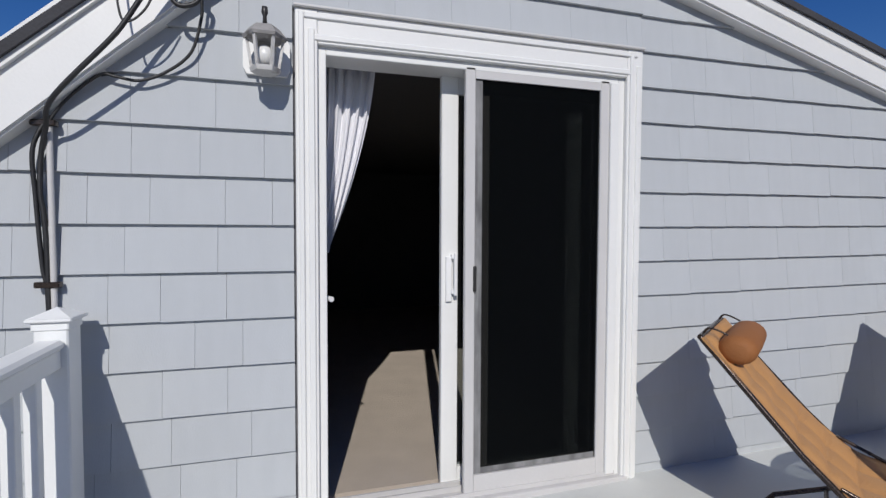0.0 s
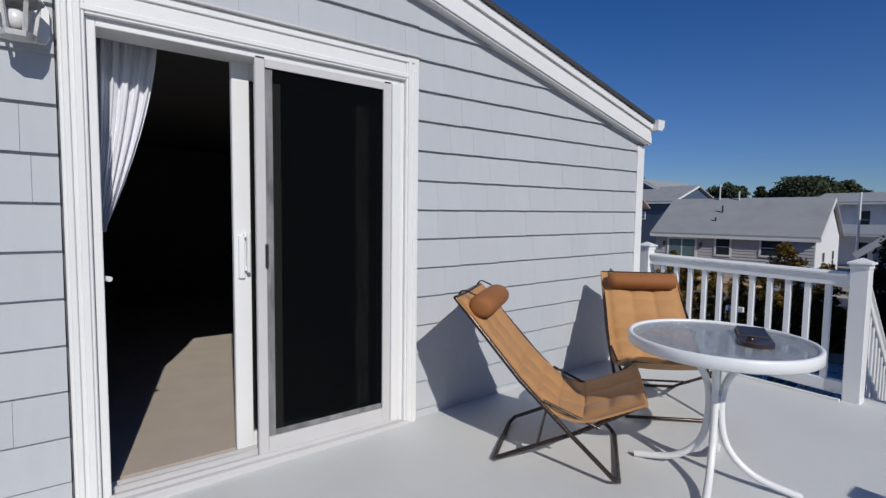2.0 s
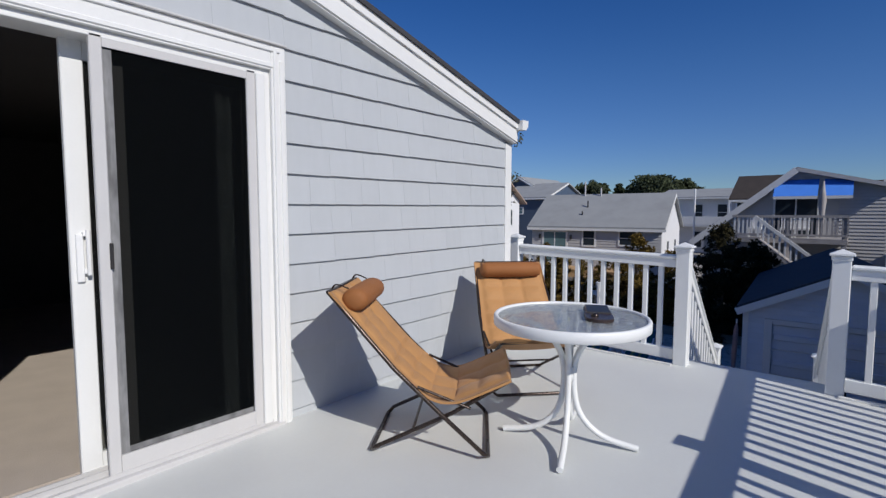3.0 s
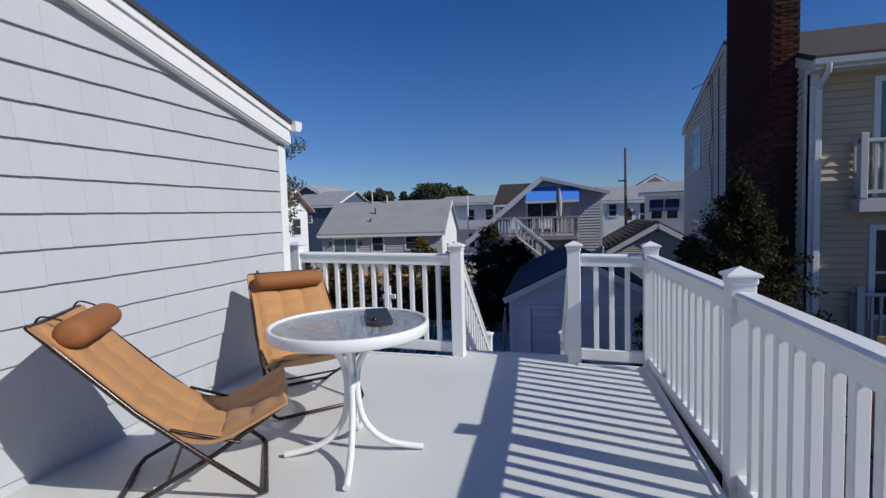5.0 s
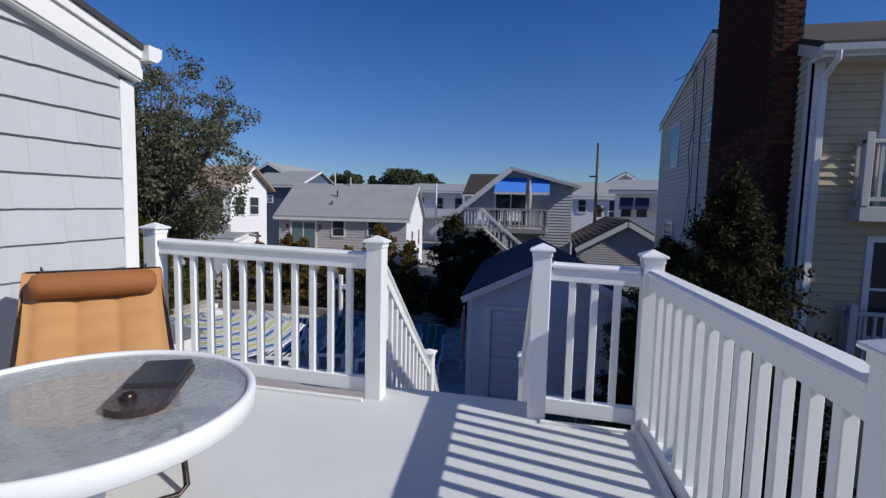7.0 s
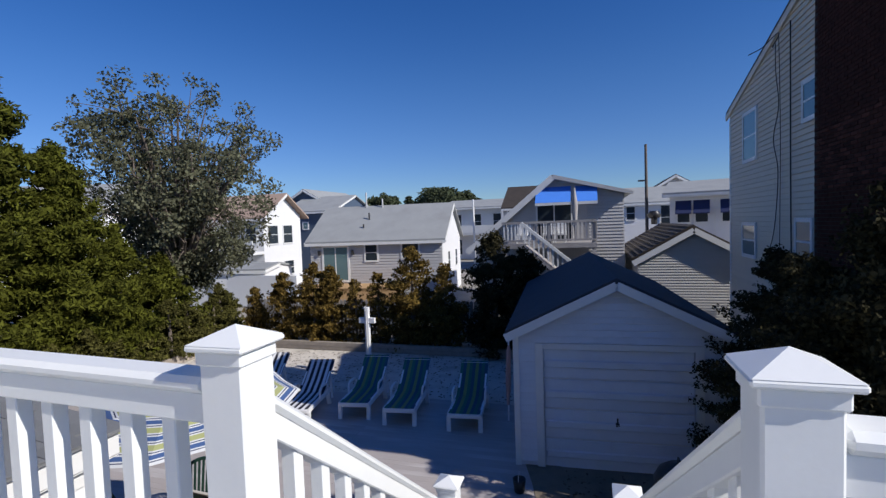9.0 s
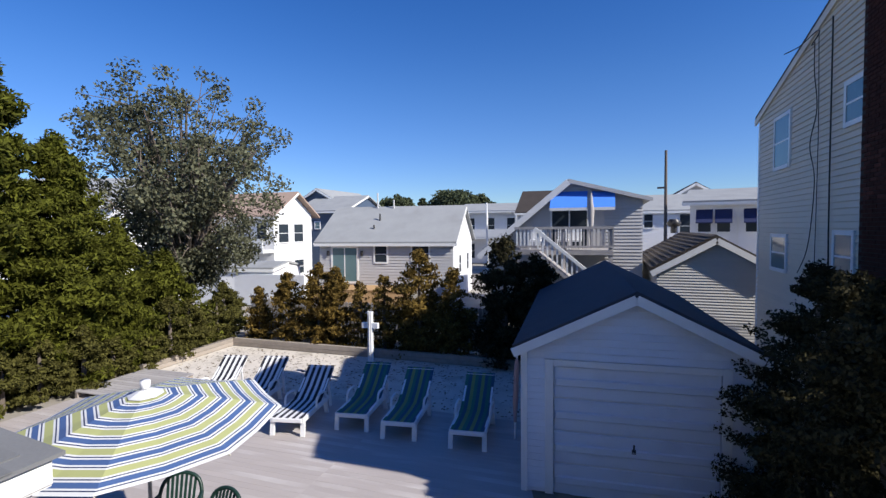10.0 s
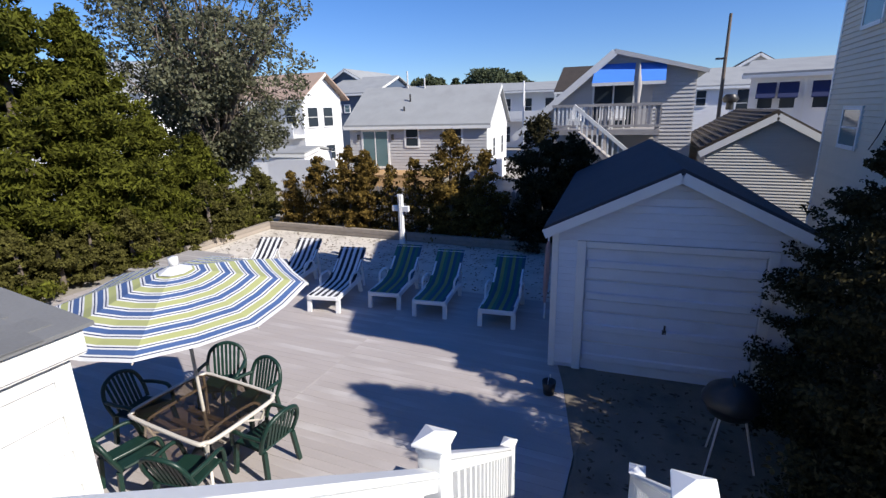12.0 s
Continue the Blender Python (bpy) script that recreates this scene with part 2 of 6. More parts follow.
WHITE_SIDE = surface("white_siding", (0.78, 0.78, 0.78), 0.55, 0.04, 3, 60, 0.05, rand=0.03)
SHED_SIDE = surface("pale_shed_siding", (0.56, 0.54, 0.5), 0.6, 0.06, 3, 60, 0.05, rand=0.03)
# siding of the grey houses, also the shaded front of the white ranch house
GREY_SIDE = surface("grey_and_shaded_siding", (0.5, 0.49, 0.48), 0.6, 0.06, 3, 60, 0.05, rand=0.04)
BLUE_SIDE = surface("slate_blue_siding", (0.07, 0.1, 0.15), 0.6, 0.1, 3, 60, 0.05)
GARAGE_SIDE = surface("garage_siding", (0.69, 0.72, 0.77), 0.55, 0.05, 3, 60, 0.06, rand=0.03, stain=0.2, stain_col=(0.45, 0.45, 0.45))
BRICK = surface("dark_red_brick", (0.075, 0.03, 0.022), 0.95, 0.4, 8, 70, 0.4, rand=0.45)
BRICK.node_tree.nodes["Principled BSDF"].inputs["Specular IOR Level"].default_value = 0.08
MORTAR = surface("mortar", (0.03, 0.022, 0.02), 0.95, 0.2, 6, 60, 0.4)
BLACK = surface("black_metal", (0.03, 0.028, 0.027), 0.4, 0.2, 8, 90, 0.08)
BRONZE = surface("dark_bronze_tube", (0.06, 0.045, 0.038), 0.28, 0.2, 10, 90, 0.05, metal=0.7)
CABLE = surface("black_cable", (0.02, 0.02, 0.021), 0.5, 0.1)
CANVAS = surface("tan_canvas", (0.46, 0.235, 0.083), 0.7, 0.12, 5, 160, 0.3, sheen=0.1, stain=0.25, stain_col=(0.34, 0.15, 0.045))
PILLOW = surface("rust_canvas", (0.29, 0.108, 0.029), 0.75, 0.12, 6, 160, 0.3)
CARPET = surface("beige_carpet", (0.5, 0.43, 0.36), 0.95, 0.12, 5, 200, 0.6)
# the room's indoor shade is put into this dark wall colour
INNER = surface("shade_dark_room_wall", (0.1, 0.1, 0.11), 0.85, 0.08, 2, 40, 0.05)
CURTAIN = surface("white_curtain", (0.72, 0.72, 0.75), 0.9, 0.05, 6, 120, 0.2)
GREEN_PLASTIC = surface("dark_green_resin", (0.01, 0.034, 0.025), 0.4, 0.15, 5, 60, 0.04)
WHITE_PLASTIC = surface("white_resin", (0.78, 0.78, 0.77), 0.4, 0.05, 5, 60, 0.03, stain=0.15, stain_col=(0.5, 0.5, 0.48))
BLUE_AWNING = surface("blue_canvas", (0.06, 0.24, 0.78), 0.75, 0.08, 3, 80, 0.15)
NAVY = surface("navy_canvas", (0.015, 0.025, 0.09), 0.8, 0.15, 3, 80, 0.15)
DARK_GLASS = surface("dark_window", (0.03, 0.04, 0.05), 0.06, 0.1, 2, 10, 0.0)
DARK_GLASS.node_tree.nodes["Principled BSDF"].inputs["Specular IOR Level"].default_value = 0.2
TEAL_GLASS = surface("reflecting_window", (0.12, 0.2, 0.21), 0.08, 0.1, 2, 10, 0.0)
BARK = surface("bark", (0.13, 0.105, 0.085), 0.95, 0.3, 4, 30, 0.6, stretch=(1, 1, 0.3))
LEAF_TREE = leafy("tree_leaf", (0.125, 0.128, 0.078), 0.75)
LEAF_CONIFER = leafy("conifer_spray", (0.08, 0.086, 0.011), 0.8, 0.22)
LEAF_HEDGE = leafy("hedge_leaf", (0.09, 0.085, 0.022), 0.7, 0.25)
LEAF_CEDAR = leafy("cedar_spray", (0.15, 0.1, 0.025), 0.8, 0.25)
LEAF_DARK = leafy("dark_cedar_spray", (0.038, 0.034, 0.015), 0.8, 0.15)
LEAF_FAR = leafy("far_leaf", (0.07, 0.085, 0.045), 0.4, 0.2)
SCREEN = clear("insect_screen", (0.3, 0.3, 0.3), 0.8, 0.5, (0.005, 0.006, 0.007), gloss=0.02)
PANE = clear("door_glass", (0.75, 0.8, 0.8), 0.03, 0.25, (0.02, 0.02, 0.02))
RIPPLED = clear("rippled_table_glass", (0.86, 0.9, 0.9), 0.1, 0.55, (0.4, 0.41, 0.41), 0.6, 42.0, 1.0)
SMOKED = clear("smoked_table_glass", (0.7, 0.64, 0.58), 0.08, 0.2, (0.03, 0.028, 0.026))

GZ = -3.05


def deck_z(x, y):
    """The deck rises a little towards the stairs."""
    return 0.014 * (x - 2.0) + 0.004 * (y - 2.33)


def rail_z(x, y):
    """Level from which posts and rails are set; it falls a little towards the outer edge."""
    return 0.008 * (x - 2.0) + 0.019 * (y - 2.33) + 0.012 * max(0.0, (x - 2.0) / 2.7) * (y < 0)


# ---- ground ----
setting("ground", Shape().add([(-1500, -1500, GZ - 0.06), (1500, -1500, GZ - 0.06), (1500, 1500, GZ - 0.06), (-1500, 1500, GZ - 0.06)], [(0, 1, 2, 3)]), GROUND, "sandy bare ground between the houses", "ground")
setting("road", Shape().box(6.4, -3.4, GZ - 0.2, 12.5, 0.72, GZ - 0.005).prism([(9.9, 0.7), (12.32, 0.7), (12.32, 1.34), (11.6, 1.12)], GZ - 0.02, GZ + 0.006, "z"), ASPHALT, "old dark asphalt apron before the garage", "driveway")
setting("sand", Shape().box(14.9, 1.7, GZ - 0.3, 18.7, 13.2, GZ - 0.012), SAND, "white sand bed littered with leaves", "sand")
DX0, DX1, DY0, DY1 = -0.5, 4.6, -1.12, 2.36
DE0, DE1 = -1.0, -0.71
deck = Shape().hexa([(x, y, deck_z(x, y) - d) for d in (0.06, 0) for x, y in ((DX0, DE0), (DX1, DE1), (DX1, DY1), (DX0, DY1))])
deck.hexa([(x, y, deck_z(x, y) - d) for d in (0.06, 0.001) for x, y in ((DX1, -0.2), (4.87, -0.2), (4.87, 0.85), (DX1, 0.85))])
setting("floor", deck, DECK, "light grey coated roof deck floor", "floor")
# near-black colour on these beams stands for shade in the gap below the rails
setting("trim_deck", Shape().box(DX0 + 0.05, -0.62, -0.3, DX1 - 0.1, DY1, -0.1).box(DX0 + 0.1, -0.6, GZ, DX1 - 0.9, DY1, -0.28).beam((-0.5, -1.04, -0.42), (4.75, -0.74, -0.42), 0.12, 0.34).beam((4.69, -0.8, -0.42), (4.69, 2.4, -0.42), 0.12, 0.34).box(-0.48, -1.1, -0.58, -0.36, 2.3, -0.25).box(1.4, -1.0, -0.45, 1.5, -0.6, -0.3).box(3.0, -0.9, -0.45, 3.1, -0.6, -0.3).box(4.4, 0.2, -0.45, 4.7, 0.3, -0.3), ROOF, "timber structure under the deck, coloured dark for the shade there", "deck support")
curb = Shape()
for (xa, ya), (xb, yb) in (((DX0, DE0), (DX1, DE1)), ((DX1, DE1), (DX1, -0.2)), ((DX1, 0.85), (DX1, DY1 - 0.05))):
    curb.beam((xa, ya, deck_z(xa, ya) - 0.03), (xb, yb, deck_z(xb, yb) - 0.03), 0.03, 0.09)
setting("trim_edge", curb, TRIM, "white metal edge strip round the deck", "trim")

# ---- house wall with its gable ----
RIDGE = (0.78, 2.89)


def gable_z(x):
    return RIDGE[1] - 0.255 * (x - RIDGE[0]) if x > RIDGE[0] else RIDGE[1] - 0.92 * (RIDGE[0] - x)


WY = 2.36
OX0, OX1, OZ1 = 0.42, 2.03, 2.13
wall = Shape()
xl, xr = -3.6, 4.5
wall.prism([(xl, GZ), (OX0, GZ), (OX0, gable_z(OX0)), (xl, gable_z(xl))][::1], WY, WY + 0.16)
wall.prism([(OX0, OZ1), (OX1, OZ1), (OX1, gable_z(OX1)), (RIDGE[0], RIDGE[1]), (OX0, gable_z(OX0))], WY, WY + 0.16)
wall.prism([(OX0, GZ), (OX1, GZ), (OX1, -0.02), (OX0, -0.02)], WY, WY + 0.16)
wall.prism([(OX1, GZ), (xr, GZ), (xr, gable_z(xr)), (OX1, gable_z(OX1))], WY, WY + 0.16)
wall_front = setting("wall_front", wall, WALL_BACK, "gable wall of light grey painted cedar shingles", "wall")
side = Shape().box(xr - 0.16, WY + 0.16, GZ, xr, 12.0, gable_z(xr)).box(xl, WY + 0.16, GZ, xl + 0.16, 12.0, gable_z(xl)).box(xl, 11.84, GZ, xr, 12.0, gable_z(xl))
setting("wall_side", side, SHINGLE, "grey side walls of the house", "wall")
cb = Shape().box(xr - 0.08, WY - 0.03, GZ, xr + 0.02, WY + 0.1, gable_z(xr) - 0.02, 0.004)
setting("trim_corner", cb, TRIM, "white corner board at the end of the wall", "trim")

# roof, rake boards and gutter end
roof = Shape()
ov = 2.235
for xa, xb, la, lb, lc, ld in ((RIDGE[0], 4.57, 0.17, 0.165, 0.205, 0.2), (-3.9, RIDGE[0], 0.31, 0.2, 0.39, 0.235)):
    roof.hexa([(x, y, gable_z(x) + d) for d0, d1 in ((la, lb), (lc, ld)) for x, y, d in ((xa, ov, d0), (xb, ov, d1), (xb, 12.2, d1), (xa, 12.2, d0))])
setting("roof", roof, ROOF, "dark asphalt shingle roof of the house", "roof")
for nm, x1, w, lift in (("trim_rake", 4.52, 0.185, 0.0), ("trim_rake", -3.8, 0.33, 0.0)):
    s = Shape()
    a, b = Vector((RIDGE[0], 0, RIDGE[1] + lift)), Vector((x1, 0, gable_z(x1) + lift))
    for y0, y1, d0, d1 in ((2.268, 2.335, 0.0, 0.62 * w), (2.25, 2.335, 0.62 * w, w * 0.92)):
        s.hexa([(p.x, y, p.z + d) for d in (d0, d1) for p, y in ((a, y0), (b, y0), (b, y1), (a, y1))])
    s.hexa([(p.x, y, p.z + d) for d in (-0.012, 0.004) for p, y in ((a, 2.28), (b, 2.28), (b, WY), (a, WY))])
    setting(nm, s, TRIM, "white rake board along the gable", "trim")
g = Shape().prism([(4.5, 2.045), (4.565, 2.045), (4.6, 2.08), (4.605, 2.135), (4.5, 2.135)], 2.2, 12.1)
setting("gutter", g, TRIM, "white gutter along the low eave", "gutter")

# room behind the sliding door; its walls and ceiling have indoor shade in their colour
room = Shape()
room.box(-0.4, WY + 0.16, -0.06, 3.4, 8.0, 0.03)
setting("floor_room", room, CARPET, "beige carpet inside the dark room", "floor")
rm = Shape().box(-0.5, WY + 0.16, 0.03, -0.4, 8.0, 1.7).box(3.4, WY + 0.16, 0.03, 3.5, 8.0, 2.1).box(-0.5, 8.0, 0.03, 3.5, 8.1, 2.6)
setting("wall_room", rm, INNER, "walls of the room, coloured dark for the shade inside", "wall")
setting("ceiling_room", Shape().box(-0.5, WY + 0.16, 2.2, 3.5, 8.1, 2.28), INNER, "ceiling of the room, coloured dark for the shade inside", "ceiling")


# ---- railings ----
def railing_post(x, y, top=1.03, bottom=None, base=True):
    b = -0.25 if bottom is None else bottom
    ob = thing("railing_post", pose(x, y, b), "white vinyl railing post with a pyramid cap", "post", "railing posts")
    hgt = top - b
    part("shaft", Shape().box(-0.051, -0.051, 0, 0.051, 0.051, hgt - 0.05, 0.005), VINYL, ob)
    part("collar", Shape().box(-0.056, -0.056, hgt - 0.075, 0.056, 0.056, hgt - 0.045, 0.004), VINYL, ob)
    c = Shape().box(-0.069, -0.069, hgt - 0.045, 0.069, 0.069, hgt - 0.032, 0.004)
    c.add([(-0.067, -0.067, hgt - 0.032), (0.067, -0.067, hgt - 0.032), (0.067, 0.067, hgt - 0.032), (-0.067, 0.067, hgt - 0.032), (0, 0, hgt)], [(0, 1, 4), (1, 2, 4), (2, 3, 4), (3, 0, 4)])
    part("cap", c, VINYL, ob)
    return ob


def railing(p, q, n, top=0.93, low=0.11, label="white vinyl railing section with square balusters"):
    """A railing between two points at deck level (x, y, z)."""
    p, q = Vector(p), Vector(q)
    d = Vector((q.x - p.x, q.y - p.y, 0)).normalized()
    p, q = p + d * 0.051, q - d * 0.051
    k = (q.z - p.z) / max((q - p).xy.length, 1e-6)
    yaw = math.degrees(math.atan2(d.y, d.x))
    ln = (q - p).xy.length
    ob = thing("railing", pose(p.x, p.y, p.z, 0, 0, yaw), label, "railing", "deck railings")

    def bar(y0, y1, z0, z1, c):
        s = Shape().box(0, y0, z0, ln, y1, z1, c)
        s.v = [(x, y, z + k * x) for x, y, z in s.v]
        return s

    part("top_rail", bar(-0.044, 0.044, top - 0.035, top, 0.012), VINYL, ob)
    part("top_rail", bar(-0.03, 0.03, top - 0.1, top - 0.034, 0.004), VINYL, ob)
    part("bottom_rail", bar(-0.026, 0.026, low - 0.04, low + 0.05, 0.004), VINYL, ob)
    for i in range(n):
        x = ln * (i + 1) / (n + 1)
        s = Shape().box(x - 0.019, -0.019, low + 0.045, x + 0.019, 0.019, top - 0.095, 0.003)
        s.v = [(a, b, c + k * a) for a, b, c in s.v]
        part("baluster", s, VINYL, ob)
    return ob


PA, PB, PC, PD, PE = (4.69, 2.37), (4.69, 0.8), (4.69, -0.175), (4.69, -0.75), (3.02, -0.9)
PF, PG, PH = (1.46, -1.0), (-0.42, -1.02), (-0.42, 2.21)
for p in (PA, PB, PC, PD, PE, PF, PG, PH):
    railing_post(*p, top=1.035 + rail_z(*p))
for p, q, n in ((PA, PB, 11), (PC, PD, 3), (PD, PE, 12), (PE, PF, 12), (PF, PG, 14), (PG, PH, 24)):
    railing((*p, rail_z(*p)), (*q, rail_z(*q)), n, low=0.11 if p in (PA, PC, PG) else 0.075)

# ---- stairs down to the patio ----
stairs = thing("stairs", pose(4.86, 0.33, 0.0), "wooden deck stairs painted grey, going down to the patio", "stairs")
for i in range(15):
    z = deck_z(4.9, 0.3) - 0.192 * (i + 1)
    part("tread", Shape().box(0.255 * i, -0.42, z - 0.04, 0.255 * i + 0.27, 0.42, z, 0.006), DECK, stairs)
    part("riser", Shape().box(0.255 * i + 0.0, -0.42, z - 0.04, 0.255 * i + 0.02, 0.42, z + 0.14), TRIM, stairs)
for y in (-0.47, 0.47):
    part("stringer", Shape().beam((0, y, -0.2), (3.85, y, -3.05), 0.045, 0.26), TRIM, stairs)
S1, S2, T1, T2 = (6.29, 0.86), (8.72, 1.2), (6.29, -0.04), (8.72, 0.05)
railing_post(*S1, top=-0.13, bottom=-1.35)
railing_post(*S2, top=-1.99, bottom=GZ)
railing_post(*T1, top=-0.07, bottom=-1.35)
railing_post(*T2, top=-1.95, bottom=GZ)
for p, q, za, zb, n in ((PB, S1, -0.08, -1.22, 11), (PC, T1, -0.03, -1.13, 11), (S1, S2, -1.22, -2.99, 16), (T1, T2, -1.13, -2.95, 16)):
    railing((*p, za + 0.02), (*q, zb + 0.02), n, label="white vinyl stair railing going down to the patio")


# ---- walls of other houses ----
def wall_frame(x, y, z, yaw):
    return pose(x, y, z, 0, 0, yaw)


def lap_siding(parent, T, left, right, z0, z1, pitch, material, name="siding_board"):
    """Lapped boards on the plane y = 0 of T, facing -y; left and right give the wall's ends at a height."""
    made = {}
    n = max(1, round((z1 - z0) / pitch))
    pitch = (z1 - z0) / n
    for i in range(n):
        a, b = z0 + i * pitch, z0 + (i + 1) * pitch
        l0, l1, r0, r1 = left(a), left(b), right(a), right(b)
        if r0 - l0 < 0.08:
            continue
        if r1 < l1:
            l1 = r1 = (l1 + r1) / 2
        key = (round(l0, 3), round(l1, 3), round(r0, 3), round(r1, 3))
        if key not in made:
            g = min(0.02, pitch * 0.15)
            made[key] = Shape().hexa([(l0, -0.032, g), (r0, -0.032, g), (r0, 0, g), (l0, 0, g), (l1, -0.005, pitch), (r1, -0.005, pitch), (r1, 0, pitch), (l1, 0, pitch)]).mesh(name)
        ob = part(name, made[key], material, parent)
        ob.matrix_local = T @ Matrix.Translation((0, 0, a))


def window(parent, T, x0, x1, z0, z1, glass=None, split=True, frame_mat=None, name="window", w=0.06, split_x=False):
    fm = frame_mat or TRIM
    s = Shape()
    s.T = T
    s.box(x0 - w, -0.055, z0 - w, x0, 0.02, z1 + w).box(x1, -0.055, z0 - w, x1 + w, 0.02, z1 + w).box(x0, -0.053, z1, x1, 0.02, z1 + w).box(x0 - 0.02, -0.07, z0 - w, x1 + 0.02, 0.02, z0)
    if split:
        s.box(x0, -0.051, (z0 + z1) / 2 - 0.02, x1, -0.01, (z0 + z1) / 2 + 0.02)
    if split_x:
        s.box((x0 + x1) / 2 - 0.03, -0.052, z0, (x0 + x1) / 2 + 0.03, -0.01, z1)
    ob = part(name, s, fm, parent)
    g = Shape()
    g.T = T
    g.box(x0, -0.042, z0, x1, -0.036, z1)
    part("pane", g, glass or DARK_GLASS, ob)
    return ob


def slab(parent, pts, t, material, name="roof", lift=0.0):
    """A roof plane through four points, t thick."""
    s = Shape()
    s.hexa([(x, y, z + lift) for x, y, z in pts] + [(x, y, z + lift + t) for x, y, z in pts])
    return part(name, s, material, parent)


# garage at the end of the yard
GX, GW = 12.3, 1.66
garage = thing("garage", pose(GX, -0.24, GZ - 0.03, 0, 0, -86), "small pale blue-white garage with a closed overhead door", "garage")
gh, ga = 2.42, 3.24
part("wall", Shape().box(-GW, 0.0, 0, -1.22, 0.1, gh).box(1.22, 0, 0, GW, 0.1, gh).box(-1.22, 0, 2.12, 1.22, 0.1, gh).prism([(-GW, gh), (GW, gh), (0, ga)], 0, 0.1)
     .box(-GW, 0.1, 0, -GW + 0.1, 6.4, gh).box(GW - 0.1, 0.1, 0, GW, 6.4, gh).box(-GW, 6.3, 0, GW, 6.4, gh), GARAGE_SIDE, garage)
lap_siding(garage, Matrix(), lambda z: -GW, lambda z: -1.31, 0.1, 2.2, 0.11, GARAGE_SIDE)
lap_siding(garage, Matrix(), lambda z: 1.31, lambda z: GW, 0.1, 2.2, 0.11, GARAGE_SIDE)
lap_siding(garage, Matrix(), lambda z: -GW if z < gh else -GW * (ga - z) / (ga - gh), lambda z: GW if z < gh else GW * (ga - z) / (ga - gh), 2.2, ga - 0.03, 0.11, GARAGE_SIDE)
part("door_trim", Shape().box(-1.33, -0.045, 0, -1.2, 0.0, 2.2, 0.004).box(1.2, -0.045, 0, 1.33, 0.0, 2.2, 0.004).box(-1.2, -0.043, 2.1, 1.2, 0.0, 2.2, 0.004), TRIM, garage)
gd = part("overhead_door", Shape().box(-1.2, 0.05, 0, 1.2, 0.08, 2.1), TRIM, garage)
for i in range(4):
    part("door_panel", Shape().box(-1.2, 0.02, i * 0.525 + 0.012, 1.2, 0.05, i * 0.525 + 0.513, 0.012), GARAGE_SIDE, gd)
    for zc in (0.2,):
        part("door_rib", Shape().box(-1.18, -0.02, i * 0.525 + zc, 1.18, 0.022, i * 0.525 + zc + 0.13, 0.018), GARAGE_SIDE, gd)
part("handle", Shape().box(-0.03, -0.02, 0.8, 0.03, 0.02, 0.86).tube([(0, -0.02, 0.86), (0, -0.03, 0.95)], 0.014, 6), BLACK, gd)
for sx in (-1, 1):
    slab(garage, [(sx * (GW + 0.16) if sx < 0 else 0, -0.22, gh - 0.07 if sx < 0 else ga), (0 if sx < 0 else GW + 0.16, -0.22, ga if sx < 0 else gh - 0.07), (0 if sx < 0 else GW + 0.16, 6.6, ga if sx < 0 else gh - 0.07), (sx * (GW + 0.16) if sx < 0 else 0, 6.6, gh - 0.07 if sx < 0 else ga)], 0.09, ROOF_BLUE)
    part("rake_board", Shape().beam((0, -0.2, ga - 0.035), (sx * (GW + 0.16), -0.2, gh - 0.105), 0.05, 0.14), TRIM, garage)
    part("corner_board", Shape().box(sx * GW - 0.05, -0.035, 0, sx * GW + 0.05, 0.0, gh - 0.02), TRIM, garage)

# neighbour's house with the brick chimney
NX0, NX1, NY = 10.5, 20.85, -4.0
NH, NR = 3.65 - GZ, 5.6 - GZ
nb = thing("neighbour_house", pose(NX0, NY, GZ), "two-storey cream house with brick chimney and white balconies", "house")
L = NX1 - NX0
part("wall", Shape().box(0.0, -9, 0, 0.15, 0, NH).box(L - 0.15, -9, 0, L, 0, NH + 0.66).box(0, -9.15, 0, L, -9, NH), CREAM, nb)
part("wall", Shape().prism([(0, 0), (L, 0), (L, NH + 0.66), (L * 0.49, NR), (0, NH)], -0.15, 0.0), BEIGE, nb)
TS = wall_frame(L, 0, 0, 180)


def nb_left(z):
    return 0.0 if z < NH + 0.66 else (z - NH - 0.66) / (NR - NH - 0.66) * L * 0.51


def nb_right(z):
    return L if z < NH else L - (z - NH) / (NR - NH) * L * 0.49


lap_siding(nb, TS, nb_left, nb_right, 0.3, NR, 0.125, BEIGE)
TF = wall_frame(0, 0, 0, -90)
lap_siding(nb, TF, lambda z: 0.0, lambda z: 9.0, 0.3, NH - 0.1, 0.125, CREAM)
for sgn, (xa, za, xb, zb) in ((1, (-0.35, NH - 0.05, L * 0.49, NR + 0.06)), (2, (L * 0.49, NR + 0.06, L + 0.3, NH + 0.6))):
    slab(nb, [(xa, -9.3, za), (xb, -9.3, zb), (xb, 0.05, zb), (xa, 0.05, za)], 0.12, ROOF_BROWN)
    part("rake_board", Shape().beam((xa, 0.045, za - 0.06), (xb, 0.045, zb - 0.06), 0.04, 0.16), BEIGE, nb)
part("gutter", Shape().prism([(-0.46, NH - 0.1), (-0.36, NH - 0.13), (-0.36, NH - 0.01), (-0.48, NH - 0.01)], -9.3, 0.1), TRIM, nb)
part("soffit", Shape().box(-0.36, -9.2, NH - 0.16, 0.0, 0.06, NH - 0.1), TRIM, nb)
part("downspout", Shape().box(-0.1, -0.16, 0.1, -0.02, -0.06, NH - 0.35, 0.01).tube([(-0.43, -0.11, NH - 0.1), (-0.42, -0.11, NH - 0.2), (-0.07, -0.11, NH - 0.4)], 0.045, 8), TRIM, nb)
